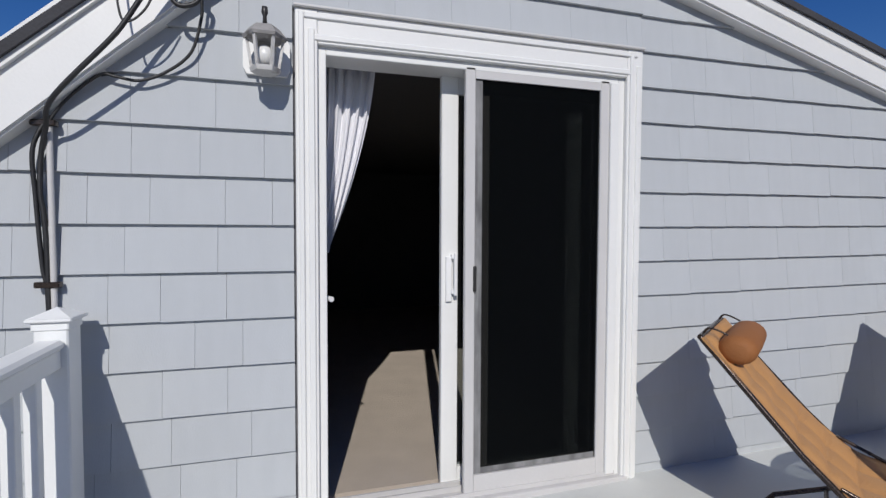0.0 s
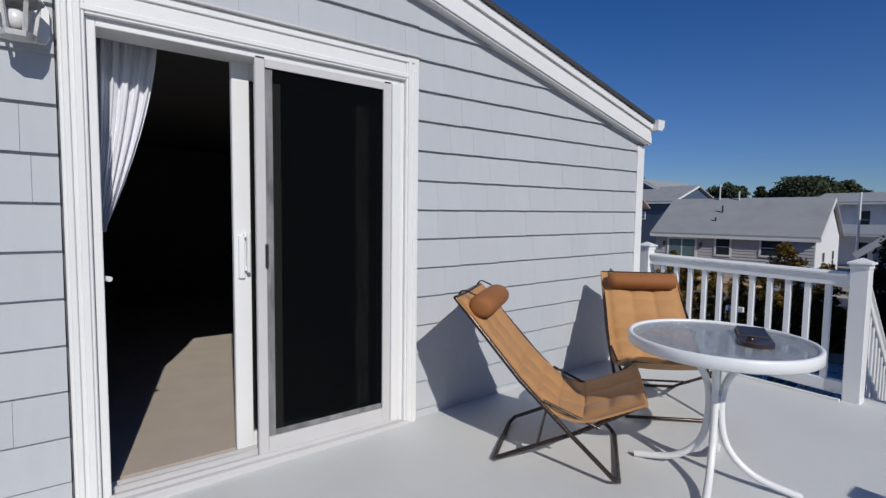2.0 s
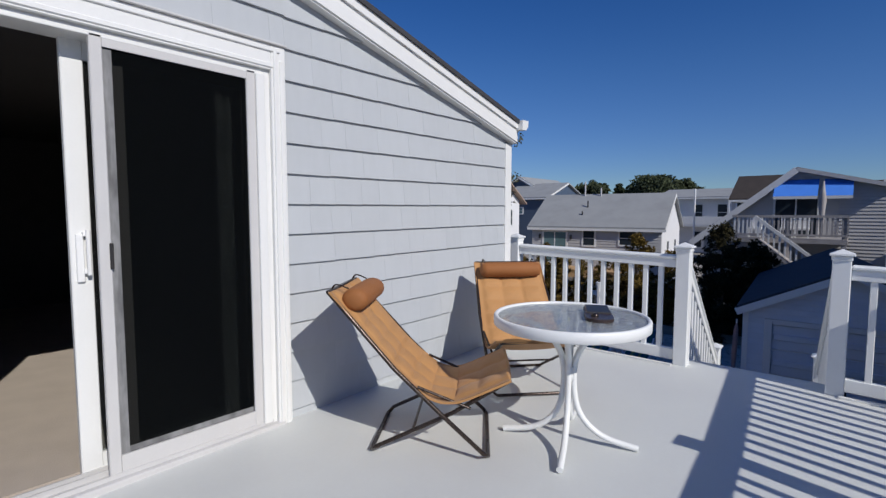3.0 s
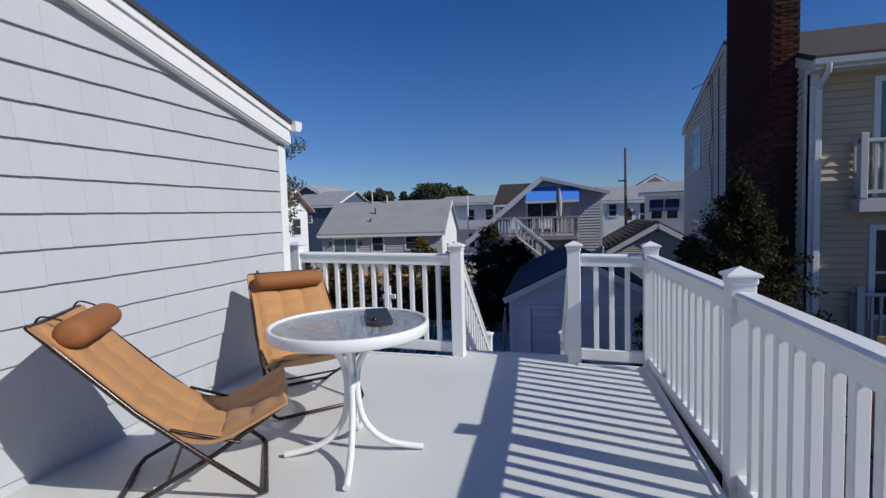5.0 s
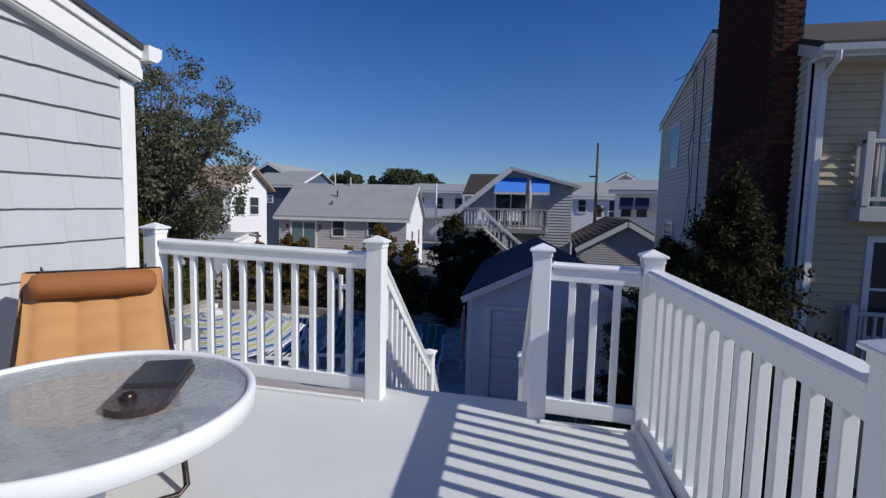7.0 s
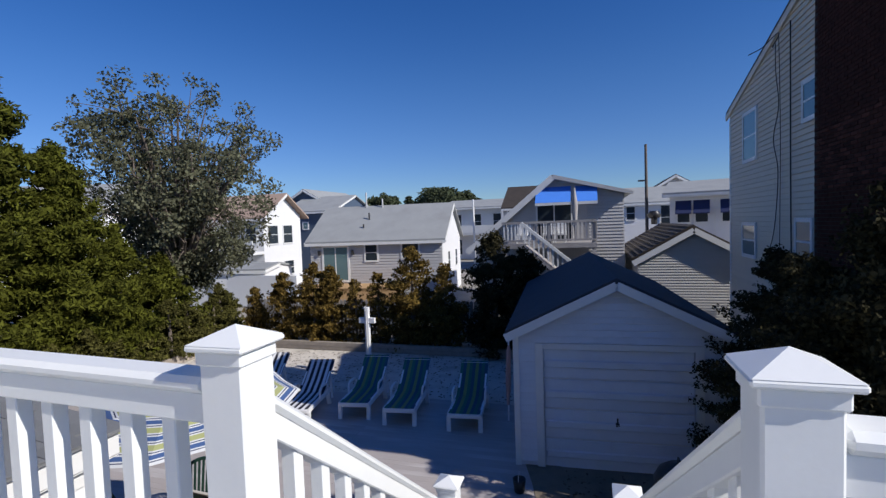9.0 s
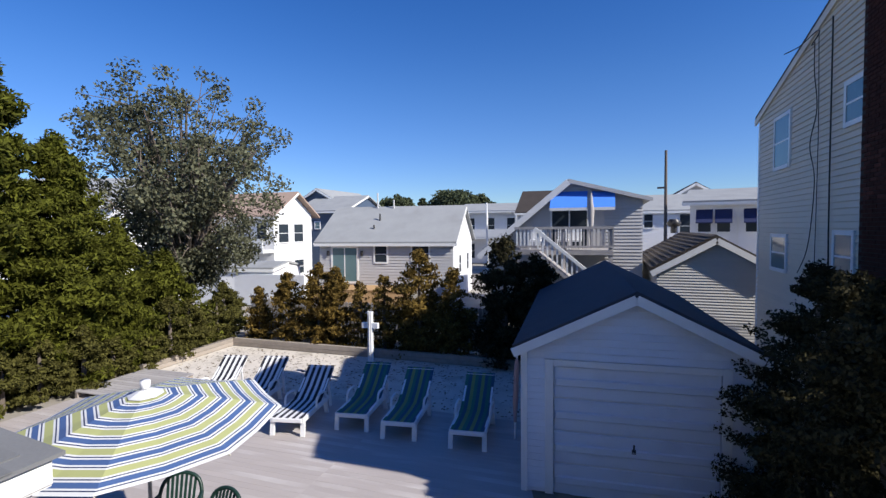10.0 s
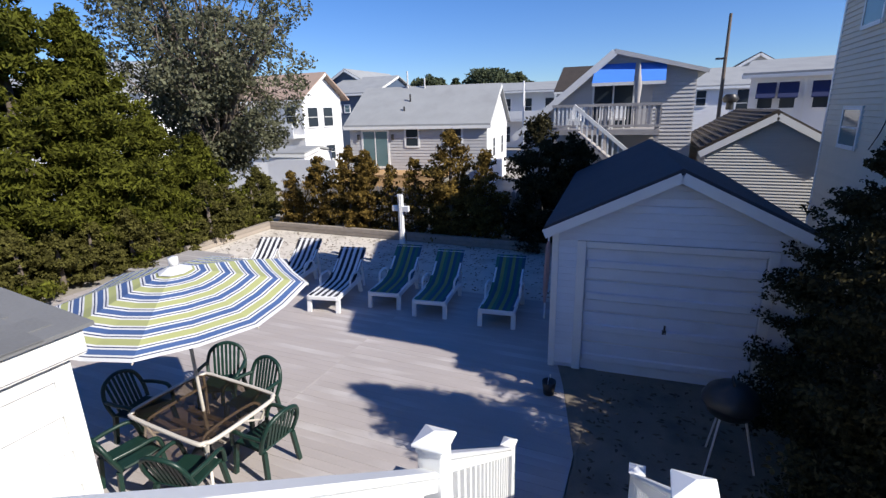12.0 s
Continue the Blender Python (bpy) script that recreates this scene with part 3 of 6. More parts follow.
part("corner_board", Shape().box(-0.03, -0.14, 0, 0.0, 0.03, NH - 0.1).box(-0.03, 0.0, 0, 0.12, 0.03, NH - 0.1), TRIM, nb)
part("corner_board", Shape().box(L - 0.1, 0.0, 0, L + 0.02, 0.03, NH + 0.4), TRIM, nb)
z = lambda v: v - GZ
for x0, x1, z0, z1 in ((18.3, 19.35, 2.68, 3.88), (18.4, 19.45, 0.1, 0.88), (14.7, 15.35, 3.05, 3.72), (15.0, 15.7, 0.2, 1.0)):
    window(nb, TS, NX1 - x1, NX1 - x0, z(z0), z(z1), TEAL_GLASS, w=0.09)
for y0, y1, z0, z1 in ((1.0, 1.42, 1.36, 3.28), (1.62, 2.1, 1.36, 3.28), (0.98, 1.45, -0.6, 0.83), (1.68, 2.3, -0.6, 0.83), (3.6, 4.8, 1.4, 3.2), (3.6, 4.8, -1.6, 0.6)):
    window(nb, TF, y0, y1, z(z0), z(z1), TEAL_GLASS if z0 > 1 else DARK_GLASS, w=0.09)
CHX0, CHX1, CHD, CHT = 10.9 - NX0, 13.8 - NX0, 0.44, 6.3 - GZ
ch = part("chimney", Shape().box(CHX0 + 0.012, 0.0, 0, CHX1 - 0.012, CHD - 0.012, CHT), MORTAR, nb, "dark red brick chimney")
CH_FACE = ch


# white balcony paint greyed down, with the shade on it in the colour
BALCONY = surface("shade_greyed_white", (0.5, 0.5, 0.49), 0.5, 0.06, 4, 80, 0.05, stain=0.2, stain_col=(0.4, 0.4, 0.38))


def balcony(parent, T, x0, x1, zf, zt, depth):
    ob = part("balcony", Shape(), TRIM, parent, "white balcony with turned pickets")
    s = Shape()
    s.T = T
    s.box(x0, -depth, zf - 0.22, x1, 0, zf, 0.005)
    me = s.mesh("balcony")
    me.materials.append(BALCONY)
    ob.data = me
    r = Shape()
    r.T = T
    r.box(x0, -depth, zt - 0.06, x1, -depth + 0.07, zt, 0.01).box(x0, -depth + 0.01, zf + 0.08, x1, -depth + 0.06, zf + 0.14).box(x0, -depth, zt - 0.06, x0 + 0.07, 0, zt).box(x0 + 0.01, -depth, zf + 0.08, x0 + 0.06, 0, zf + 0.14)
    part("balcony_rail", r, BALCONY, ob)
    for i in range(int((x1 - x0) / 1.15) + 1):
        p = Shape()
        p.T = T
        x = x0 + i * 1.15
        p.box(x, -depth - 0.01, zf, x + 0.11, -depth + 0.1, zt + 0.1, 0.01)
        part("post", p, BALCONY, ob)
    n = int((x1 - x0) / 0.125)
    for i in range(n):
        p = Shape()
        p.T = T
        x = x0 + (i + 0.8) * (x1 - x0) / n
        p.box(x - 0.02, -depth + 0.015, zf + 0.12, x + 0.02, -depth + 0.055, zt - 0.05)
        part("picket", p, BALCONY, ob)
    for i in range(int(depth / 0.125)):
        p = Shape()
        p.T = T
        y = -depth + 0.1 + i * 0.125
        p.box(x0 + 0.015, y, zf + 0.12, x0 + 0.055, y + 0.04, zt - 0.05)
        part("picket", p, BALCONY, ob)


balcony(nb, TF, 0.62, 6.0, z(1.36), z(2.33), 0.3)
balcony(nb, TF, 0.62, 6.0, z(-1.2), z(-0.2), 0.3)
# ---- sliding door ----
door = tagged(thing("door_1", pose(0, WY, 0)), "white sliding patio door, half open, with a dark insect screen", "door", kind="structure")
cas = Shape()
for x0, x1 in ((0.385, 0.475), (1.985, 2.075)):
    cas.box(x0, -0.045, -0.03, x1, 0.0, 2.2, 0.004)
    cas.box(x0 + 0.012, -0.055, -0.03, x0 + 0.035, -0.04, 2.185, 0.004).box(x1 - 0.04, -0.053, -0.03, x1 - 0.012, -0.04, 2.12, 0.004)
cas.box(0.475, -0.043, 2.06, 1.985, 0.0, 2.2, 0.004).box(0.42, -0.053, 2.16, 2.04, -0.04, 2.185, 0.004).box(0.46, -0.05, 2.072, 2.0, -0.04, 2.098, 0.004)
part("casing", cas, TRIM, door)
part("head_flashing", Shape().box(0.38, -0.06, 2.2, 2.08, 0.0, 2.212, 0.003), ALU, door)
part("jamb", Shape().box(0.475, -0.02, 0.0, 0.51, 0.14, 2.06, 0.003).box(1.95, -0.02, 0.0, 1.985, 0.14, 2.06, 0.003).box(0.51, -0.02, 2.025, 1.95, 0.14, 2.06, 0.003).box(1.9, -0.035, 0.03, 1.95, 0.0, 2.03, 0.004), TRIM, door)
part("sill", Shape().box(0.44, -0.06, -0.04, 2.02, 0.14, 0.02, 0.005).box(0.5, -0.025, 0.02, 1.96, -0.015, 0.04).box(0.5, 0.04, 0.02, 1.96, 0.05, 0.045).box(0.5, 0.09, 0.02, 1.96, 0.1, 0.045), ALU, door, "worn aluminium sill with tracks")


def sash(name, x0, x1, z0, z1, y, depth, w, mat, glass, low=None, label=""):
    low = low or w
    ob = part(name, Shape().box(x0, y, z0, x0 + w, y + depth, z1, 0.004).box(x1 - w, y, z0, x1, y + depth, z1, 0.004).box(x0 + w, y + 0.001, z1 - w, x1 - w, y + depth - 0.001, z1).box(x0 + w, y + 0.001, z0, x1 - w, y + depth - 0.001, z0 + low), mat, door, label)
    g = part("pane", Shape().box(x0 + w, y + depth * 0.45, z0 + low, x1 - w, y + depth * 0.55, z1 - w), glass, ob)
    g.visible_shadow = False
    return ob


sash("fixed_sash", 1.2, 1.95, 0.03, 2.03, 0.055, 0.04, 0.085, TRIM, PANE)
sl = sash("sliding_sash", 1.055, 1.82, 0.03, 2.03, 0.1, 0.038, 0.085, TRIM, PANE)
part("handle", Shape().box(1.1, 0.075, 0.98, 1.125, 0.1, 1.0).box(1.1, 0.075, 1.15, 1.125, 0.1, 1.17).box(1.11, 0.06, 0.97, 1.127, 0.08, 1.18, 0.004), WHITE_PLASTIC, sl)
part("latch_plate", Shape().box(1.075, 0.085, 0.94, 1.105, 0.1, 1.16, 0.003), WHITE_PLASTIC, sl)
part("strike", Shape().tube([(0.515, 0.03, 0.985), (0.53, 0.0, 0.985)], 0.012, 8), WHITE_PLASTIC, door)
scr = sash("screen_door", 1.135, 1.9, 0.02, 2.04, -0.02, 0.028, 0.05, ALU, SCREEN, 0.1, "grey framed insect screen")
MESH = surface("bulged_screen_mesh", (0.2, 0.2, 0.2), 0.7, 0.7, 14, 70, 0.3, stretch=(1.0, 1.0, 0.25), stain=0.8, stain_col=(0.02, 0.02, 0.021))
part("screen_edge", Shape().box(1.187, -0.0085, 0.12, 1.222, -0.0075, 1.985), MESH, scr, "loose grey screen mesh along the frame")
part("screen_edge", Shape().box(1.222, -0.0085, 0.122, 1.845, -0.0075, 0.15), MESH, scr, "loose grey screen mesh along the frame")
part("pull", Shape().box(1.175, -0.03, 1.0, 1.19, -0.018, 1.12, 0.003), BLACK, scr)

# tied-back curtain just inside the opening
cur = Shape()
cols, rows_ = 40, 30
vs = []
for j in range(rows_ + 1):
    f = j / rows_
    zc = 2.1 - f * 0.92
    width = 0.262 - 0.02 * f - 0.215 * f ** 1.6
    for i in range(cols + 1):
        u = i / cols
        fold = math.sin(u * 31 + 0.7 * math.sin(3 * f)) * 0.022 * (1 - 0.5 * f) + 0.01 * math.sin(u * 73)
        vs.append((0.495 + u * max(width, 0.035), WY + 0.2 + fold + 0.05 * u * (1 - f), zc))
cur.add(vs, [(j * (cols + 1) + i, j * (cols + 1) + i + 1, (j + 1) * (cols + 1) + i + 1, (j + 1) * (cols + 1) + i) for j in range(rows_) for i in range(cols)], True)
curtain = thing("curtain", None, "white curtain gathered back inside the open door", "curtain")
part("fabric", cur, CURTAIN, curtain)
part("rod", Shape().tube([(0.45, WY + 0.21, 2.11), (3.0, WY + 0.21, 2.11)], 0.012, 8), TRIM, curtain)

# ---- wall lantern and cables ----
lan = thing("wall_lantern", pose(0.275, WY - 0.03, 1.985) @ Matrix.Scale(0.9, 4), "weathered white six-sided wall lantern with frosted globe", "lamp")
GREY_METAL = surface("bare_grey_metal", (0.3, 0.29, 0.28), 0.55, 0.2, 25, 90, 0.3, stain=0.8, stain_col=(0.1, 0.085, 0.075))
WORN = surface("chipped_white_paint", (0.55, 0.54, 0.52), 0.6, 0.15, 20, 90, 0.3, stain=0.9, stain_col=(0.13, 0.11, 0.1))
part("back_plate", Shape().prism([(-0.085, -0.08), (0.085, -0.08), (0.1, -0.05), (0.1, 0.06), (0.075, 0.11), (-0.075, 0.11), (-0.1, 0.06), (-0.1, -0.05)], -0.015, 0.03), TRIM, lan)
part("arm", Shape().box(-0.02, -0.09, -0.085, 0.02, 0.0, -0.06), TRIM, lan)
cage = Shape()
for k in range(6):
    a = k * math.tau / 6
    part("cage_bar", Shape().beam((0.055 * math.cos(a), -0.11 + 0.055 * math.sin(a), -0.085), (0.075 * math.cos(a), -0.11 + 0.075 * math.sin(a), 0.045), 0.012, 0.012), WORN, lan)
cage.T = Matrix.Translation((0, -0.11, 0))
cage.lathe([(0.0, -0.1), (0.06, -0.1), (0.065, -0.08), (0.05, -0.078)], 6, False)
part("cage", cage, WORN, lan, "white painted cage, chipped")
roofl = Shape()
roofl.T = Matrix.Translation((0, -0.11, 0))
roofl.lathe([(0.0, 0.038), (0.088, 0.04), (0.094, 0.052), (0.06, 0.09), (0.02, 0.105), (0.0, 0.106)], 6, False)
part("lantern_roof", roofl, GREY_METAL, lan)
fin = Shape()
fin.T = Matrix.Translation((0, -0.11, 0))
fin.lathe([(0.0, 0.1), (0.01, 0.105), (0.008, 0.14), (0.014, 0.155), (0.012, 0.18), (0.0, 0.185)], 10)
part("finial", fin, BLACK, lan)
globe = Shape()
globe.T = Matrix.Translation((0, -0.11, -0.03))
globe.lathe([(0.042 * math.sin(k * math.pi / 10), -0.048 * math.cos(k * math.pi / 10)) for k in range(11)], 16)
part("globe", globe, surface("frosted_glass", (0.7, 0.7, 0.68), 0.35, 0.03), lan)

YW = WY - 0.045
cab = thing("service_cables", None, "black service cables looped along the rake and down the wall", "cable")
for pts, r in (([(0.06, YW - 0.15, 2.42), (-0.12, YW - 0.13, 2.13), (-0.19, YW - 0.13, 2.01), (-0.24, YW - 0.13, 1.94), (-0.42, YW - 0.1, 1.74), (-0.47, YW - 0.03, 1.65), (-0.5, YW, 1.55), (-0.505, YW, 1.42), (-0.49, YW, 1.2), (-0.48, YW, 0.3)], 0.009),
               ([(0.06, YW - 0.05, 2.36), (0.045, YW - 0.03, 2.17), (0.04, YW - 0.02, 2.1), (0.0, YW - 0.01, 1.97), (-0.09, YW, 1.89), (-0.18, YW, 1.85), (-0.26, YW, 1.858), (-0.31, YW, 1.86), (-0.4, YW, 1.78), (-0.46, YW, 1.7), (-0.48, YW, 1.64)], 0.006),
               ([(-0.47, YW, 1.7), (-0.52, YW - 0.01, 1.58), (-0.52, YW, 1.4), (-0.505, YW, 1.15), (-0.49, YW, 1.0), (-0.485, YW, 0.3)], 0.008),
               ([(-0.22, YW - 0.13, 2.2), (-0.2, YW - 0.13, 2.04), (-0.17, YW - 0.13, 2.02), (-0.12, YW - 0.13, 2.07), (-0.08, YW - 0.13, 2.16)], 0.004),
               ([(-0.05, YW - 0.08, 2.2), (-0.045, YW - 0.08, 2.135), (-0.01, YW - 0.08, 2.115), (0.04, YW - 0.08, 2.14), (0.05, YW - 0.08, 2.2), (0.0, YW - 0.08, 2.24), (-0.05, YW - 0.08, 2.2)], 0.009)):
    part("cable", Shape().tube(smooth_path(pts, 8), r, 7), CABLE, cab)
part("conduit", Shape().tube([(-0.475, YW + 0.005, 1.67), (-0.47, YW + 0.005, 0.2)], 0.011, 8), ALU, cab)
for zc in (1.67, 1.08):
    part("clamp", Shape().box(-0.53, YW - 0.012, zc - 0.01, -0.45, YW + 0.02, zc + 0.012, 0.003), BRONZE, cab)


# ---- deck furniture ----
def sling_chair(place, label):
    ob = thing("lounge_chair", place, label, "chair", "sling chairs on the deck")
    W = 0.29
    side = [(0.5, 1.0), (0.355, 0.8), (0.18, 0.565), (0.045, 0.42), (-0.03, 0.365), (-0.11, 0.35), (-0.2, 0.375), (-0.42, 0.495)]
    prof = [(p.y, p.z) for p in smooth_path([(0, y, z) for y, z in side], 16)]
    n = len(prof)
    s = Shape()
    cols = 42
    top, bot = [], []
    run = [0.0]
    for a, b in zip(prof, prof[1:]):
        run.append(run[-1] + math.dist(a, b))
    for i, (y, z) in enumerate(prof):
        a, b = prof[max(i - 1, 0)], prof[min(i + 1, n - 1)]
        d = Vector((b[0] - a[0], b[1] - a[1])).normalized()
        nx, nz = d.y, -d.x
        if nz < 0:
            nx, nz = -nx, -nz
        for j in range(cols + 1):
            u = j / cols
            inner = min(max((u - 0.09) / 0.82, 0.0), 1.0)
            puff = 0.026 * abs(math.sin(inner * 3 * math.pi)) ** 0.3 * abs(math.sin(run[i] / 0.135 * math.pi)) ** 0.3
            sag = -0.02 * math.sin(u * math.pi)
            x = (u - 0.5) * 2 * (W + 0.014) * (1.0 - 0.08 * (1 - i / n))
            top.append((x, y + nx * (puff + sag + 0.008), z + nz * (puff + sag + 0.008)))
            bot.append((x, y + nx * (sag - 0.006), z + nz * (sag - 0.006)))
    m = cols + 1
    fs = [(i * m + j, i * m + j + 1, (i + 1) * m + j + 1, (i + 1) * m + j) for i in range(n - 1) for j in range(cols)]
    s.add(top, fs, True).add(bot, [q[::-1] for q in fs], True)
    k = n * m
    edge = []
    for i in range(n - 1):
        for j in (0, cols):
            q = (i * m + j, (i + 1) * m + j, k + (i + 1) * m + j, k + i * m + j)
            edge.append(q if j else q[::-1])
    for j in range(cols):
        edge += [(j, j + 1, k + j + 1, k + j)[::-1], ((n - 1) * m + j, (n - 1) * m + j + 1, k + (n - 1) * m + j + 1, k + (n - 1) * m + j)]
    s.f += edge
    s.s += [False] * len(edge)
    part("sling", s, CANVAS, ob, "quilted tan canvas sling")
    pil = Shape()
    pil.T = pose(0, 0.385, 0.945, 0, 90, 0)
    pil.lathe([(0.0, -0.245), (0.035, -0.245), (0.062, -0.232), (0.072, -0.2), (0.074, 0.0), (0.072, 0.2), (0.062, 0.232), (0.035, 0.245), (0.0, 0.245)], 20)
    part("headrest", pil, PILLOW, ob, "rust brown bolster headrest")
    for sx in (-0.2, 0.2):
        part("headrest_strap", Shape().tube(smooth_path([(sx, 0.42, 1.01), (sx * 1.04, 0.49, 1.035), (sx, 0.52, 0.97)], 5), 0.005, 6), BRONZE, ob)
    t = 0.0125
    a = [(-W * 0.92, 0.51, 1.0), (-W, 0.165, 0.545), (-W, -0.06, 0.29), (-W, -0.29, 0.04), (-W + 0.03, -0.31, 0.016), (W - 0.03, -0.31, 0.016), (W, -0.29, 0.04), (W, -0.06, 0.29), (W, 0.165, 0.545), (W * 0.92, 0.51, 1.0)]
    part("back_frame", Shape().tube(a + [a[0]], t, 8), BRONZE, ob)
    w2 = W - 0.03
    b = [(-w2, -0.415, 0.48), (-w2, -0.12, 0.27), (-w2, 0.27, 0.05), (-w2 + 0.03, 0.3, 0.016), (w2 - 0.03, 0.3, 0.016), (w2, 0.27, 0.05), (w2, -0.12, 0.27), (w2, -0.415, 0.48)]
    part("seat_frame", Shape().tube(b + [b[0]], t, 8), BRONZE, ob)
    for sx in (-1, 1):
        part("strut", Shape().tube([(sx * (W - 0.005), 0.05, 0.44), (sx * (w2 + 0.01), -0.22, 0.31)], 0.009, 6), BRONZE, ob)
    part("crossbar", Shape().tube([(-w2, 0.08, 0.15), (w2, 0.08, 0.15)], 0.009, 6), BRONZE, ob)
    return ob


sling_chair(pose(2.49, 1.55, deck_z(2.5, 1.6), 0, 0, 36) @ Matrix.Diagonal((1, 1, 0.85, 1)), "tan canvas sling chair with bolster, beside the glass door")
sling_chair(pose(3.55, 1.6, deck_z(3.6, 1.6), 0, 0, -43) @ Matrix.Diagonal((1, 1, 0.83, 1)), "tan canvas sling chair with bolster, in the deck corner")

TBX, TBY = 2.9, 0.92
tz = deck_z(TBX, TBY)
tab = thing("patio_table", pose(TBX, TBY, tz) @ Matrix.Diagonal((1, 1, 0.957, 1)), "round white metal patio table with rippled glass top", "table")
part("rim", Shape().lathe([(0.388, 0.675), (0.402, 0.675), (0.41, 0.682), (0.41, 0.728), (0.404, 0.735), (0.394, 0.735), (0.388, 0.728), (0.388, 0.675)], 64), VINYL, tab)
gl = part("glass_top", Shape().lathe([(0.0, 0.724), (0.389, 0.724)], 64, False).lathe([(0.389, 0.718), (0.0, 0.718)], 64, False), RIPPLED, tab)
for k in range(4):
    a = math.radians(20 + 90 * k)
    c, s_ = math.cos(a), math.sin(a)
    prof = [(0.33, 0.685), (0.2, 0.67), (0.1, 0.6), (0.035, 0.48), (0.03, 0.3), (0.07, 0.16), (0.18, 0.06), (0.36, 0.017)]
    part("leg", Shape().tube(smooth_path([(r * c, r * s_, h) for r, h in prof], 6), 0.017, 10), VINYL, tab)
part("hub", Shape().lathe([(0.0, 0.36), (0.028, 0.36), (0.028, 0.44), (0.0, 0.44)], 16), VINYL, tab)
cs = thing("folded_case", pose(TBX + 0.11, TBY - 0.11, tz + 0.694, 0, 0, 27), "dark folded leather-like case lying on the glass table", "case")
LEATHER = surface("dark_leather", (0.045, 0.03, 0.027), 0.3, 0.3, 9, 80, 0.3)
end = [(-0.12 + 0.06 * math.cos(math.radians(q)), 0.07 * math.sin(math.radians(q))) for q in range(90, 271, 20)]
part("body", Shape().prism(end + [(0.15, -0.07), (0.16, -0.06), (0.16, 0.06), (0.15, 0.07)], 0.0, 0.018, "z"), LEATHER, cs)
part("flap", Shape().hexa([(-0.02, -0.066, 0.018), (0.155, -0.066, 0.018), (0.155, 0.066, 0.018), (-0.02, 0.066, 0.018), (-0.015, -0.06, 0.026), (0.15, -0.06, 0.034), (0.15, 0.06, 0.034), (-0.015, 0.06, 0.026)]), BLACK, cs)
kn = Shape()
kn.T = Matrix.Translation((-0.1, 0.025, 0.018))
part("knob", kn.lathe([(0.02, 0.0), (0.02, 0.01), (0.012, 0.018), (0.0, 0.019)], 14), BRONZE, cs)

# ---- fallen leaves ----
def litter(name, x0, x1, y0, y1, zl, count, size, material, seed, label):
    rng = np.random.default_rng(seed)
    s = Shape()
    for x, y, a, k, w in zip(rng.uniform(x0, x1, count), rng.uniform(y0, y1, count), rng.uniform(0, math.tau, count), rng.uniform(0.5, 1.5, count) * size, rng.uniform(0.004, 0.02, count)):
        c, d = math.cos(a) * k, math.sin(a) * k
        s.add([(x - c, y - d, zl + 0.002), (x + d * 0.5, y - c * 0.5, zl + w), (x + c, y + d, zl + 0.004), (x - d * 0.5, y + c * 0.5, zl + w * 0.6)], [(0, 1, 2, 3)])
    tagged(part(name, s, material), label, "leaves", kind="stuff")


DEAD_LEAF = surface("dead_leaf", (0.11, 0.075, 0.04), 0.9, 0.5, 3, 20, 0.0, island=0.3)
litter("fallen_leaves", 6.6, 12.2, -2.6, 0.65, GZ - 0.005, 900, 0.035, DEAD_LEAF, 301, "scattered dead leaves on the asphalt apron")
litter("fallen_leaves", 15.0, 18.6, 1.9, 13.0, GZ - 0.012, 1500, 0.04, DEAD_LEAF, 302, "scattered dead leaves on the white sand")

# ---- yard: edging and platform ----
ed = thing("timber_edging", None, "weathered timber edging round the sand bed", "edging")
for a, b in (((18.75, 1.8), (18.75, 7.4)), ((18.75, 7.45), (18.75, 13.25)), ((15.0, 13.2), (18.8, 13.25))):
    for i, h in enumerate((0.07, 0.21)):
        part("sleeper", Shape().beam((*a, GZ + h), (*b, GZ + h), 0.16, 0.13), TIMBER, ed)
pf = thing("platform", pose(14.3, 12.2, GZ), "low weathered grey board platform beside the hedge", "platform")
for i in range(14):
    part("board", Shape().box(-1.3 + i * 0.15, -0.9, 0.14, -1.3 + i * 0.15 + 0.14, 0.9, 0.17, 0.004), GREYWOOD, pf)
for y in (-0.8, 0, 0.8):
    part("joist", Shape().box(-1.3, y - 0.04, 0, 0.8, y + 0.04, 0.14), TIMBER, pf)


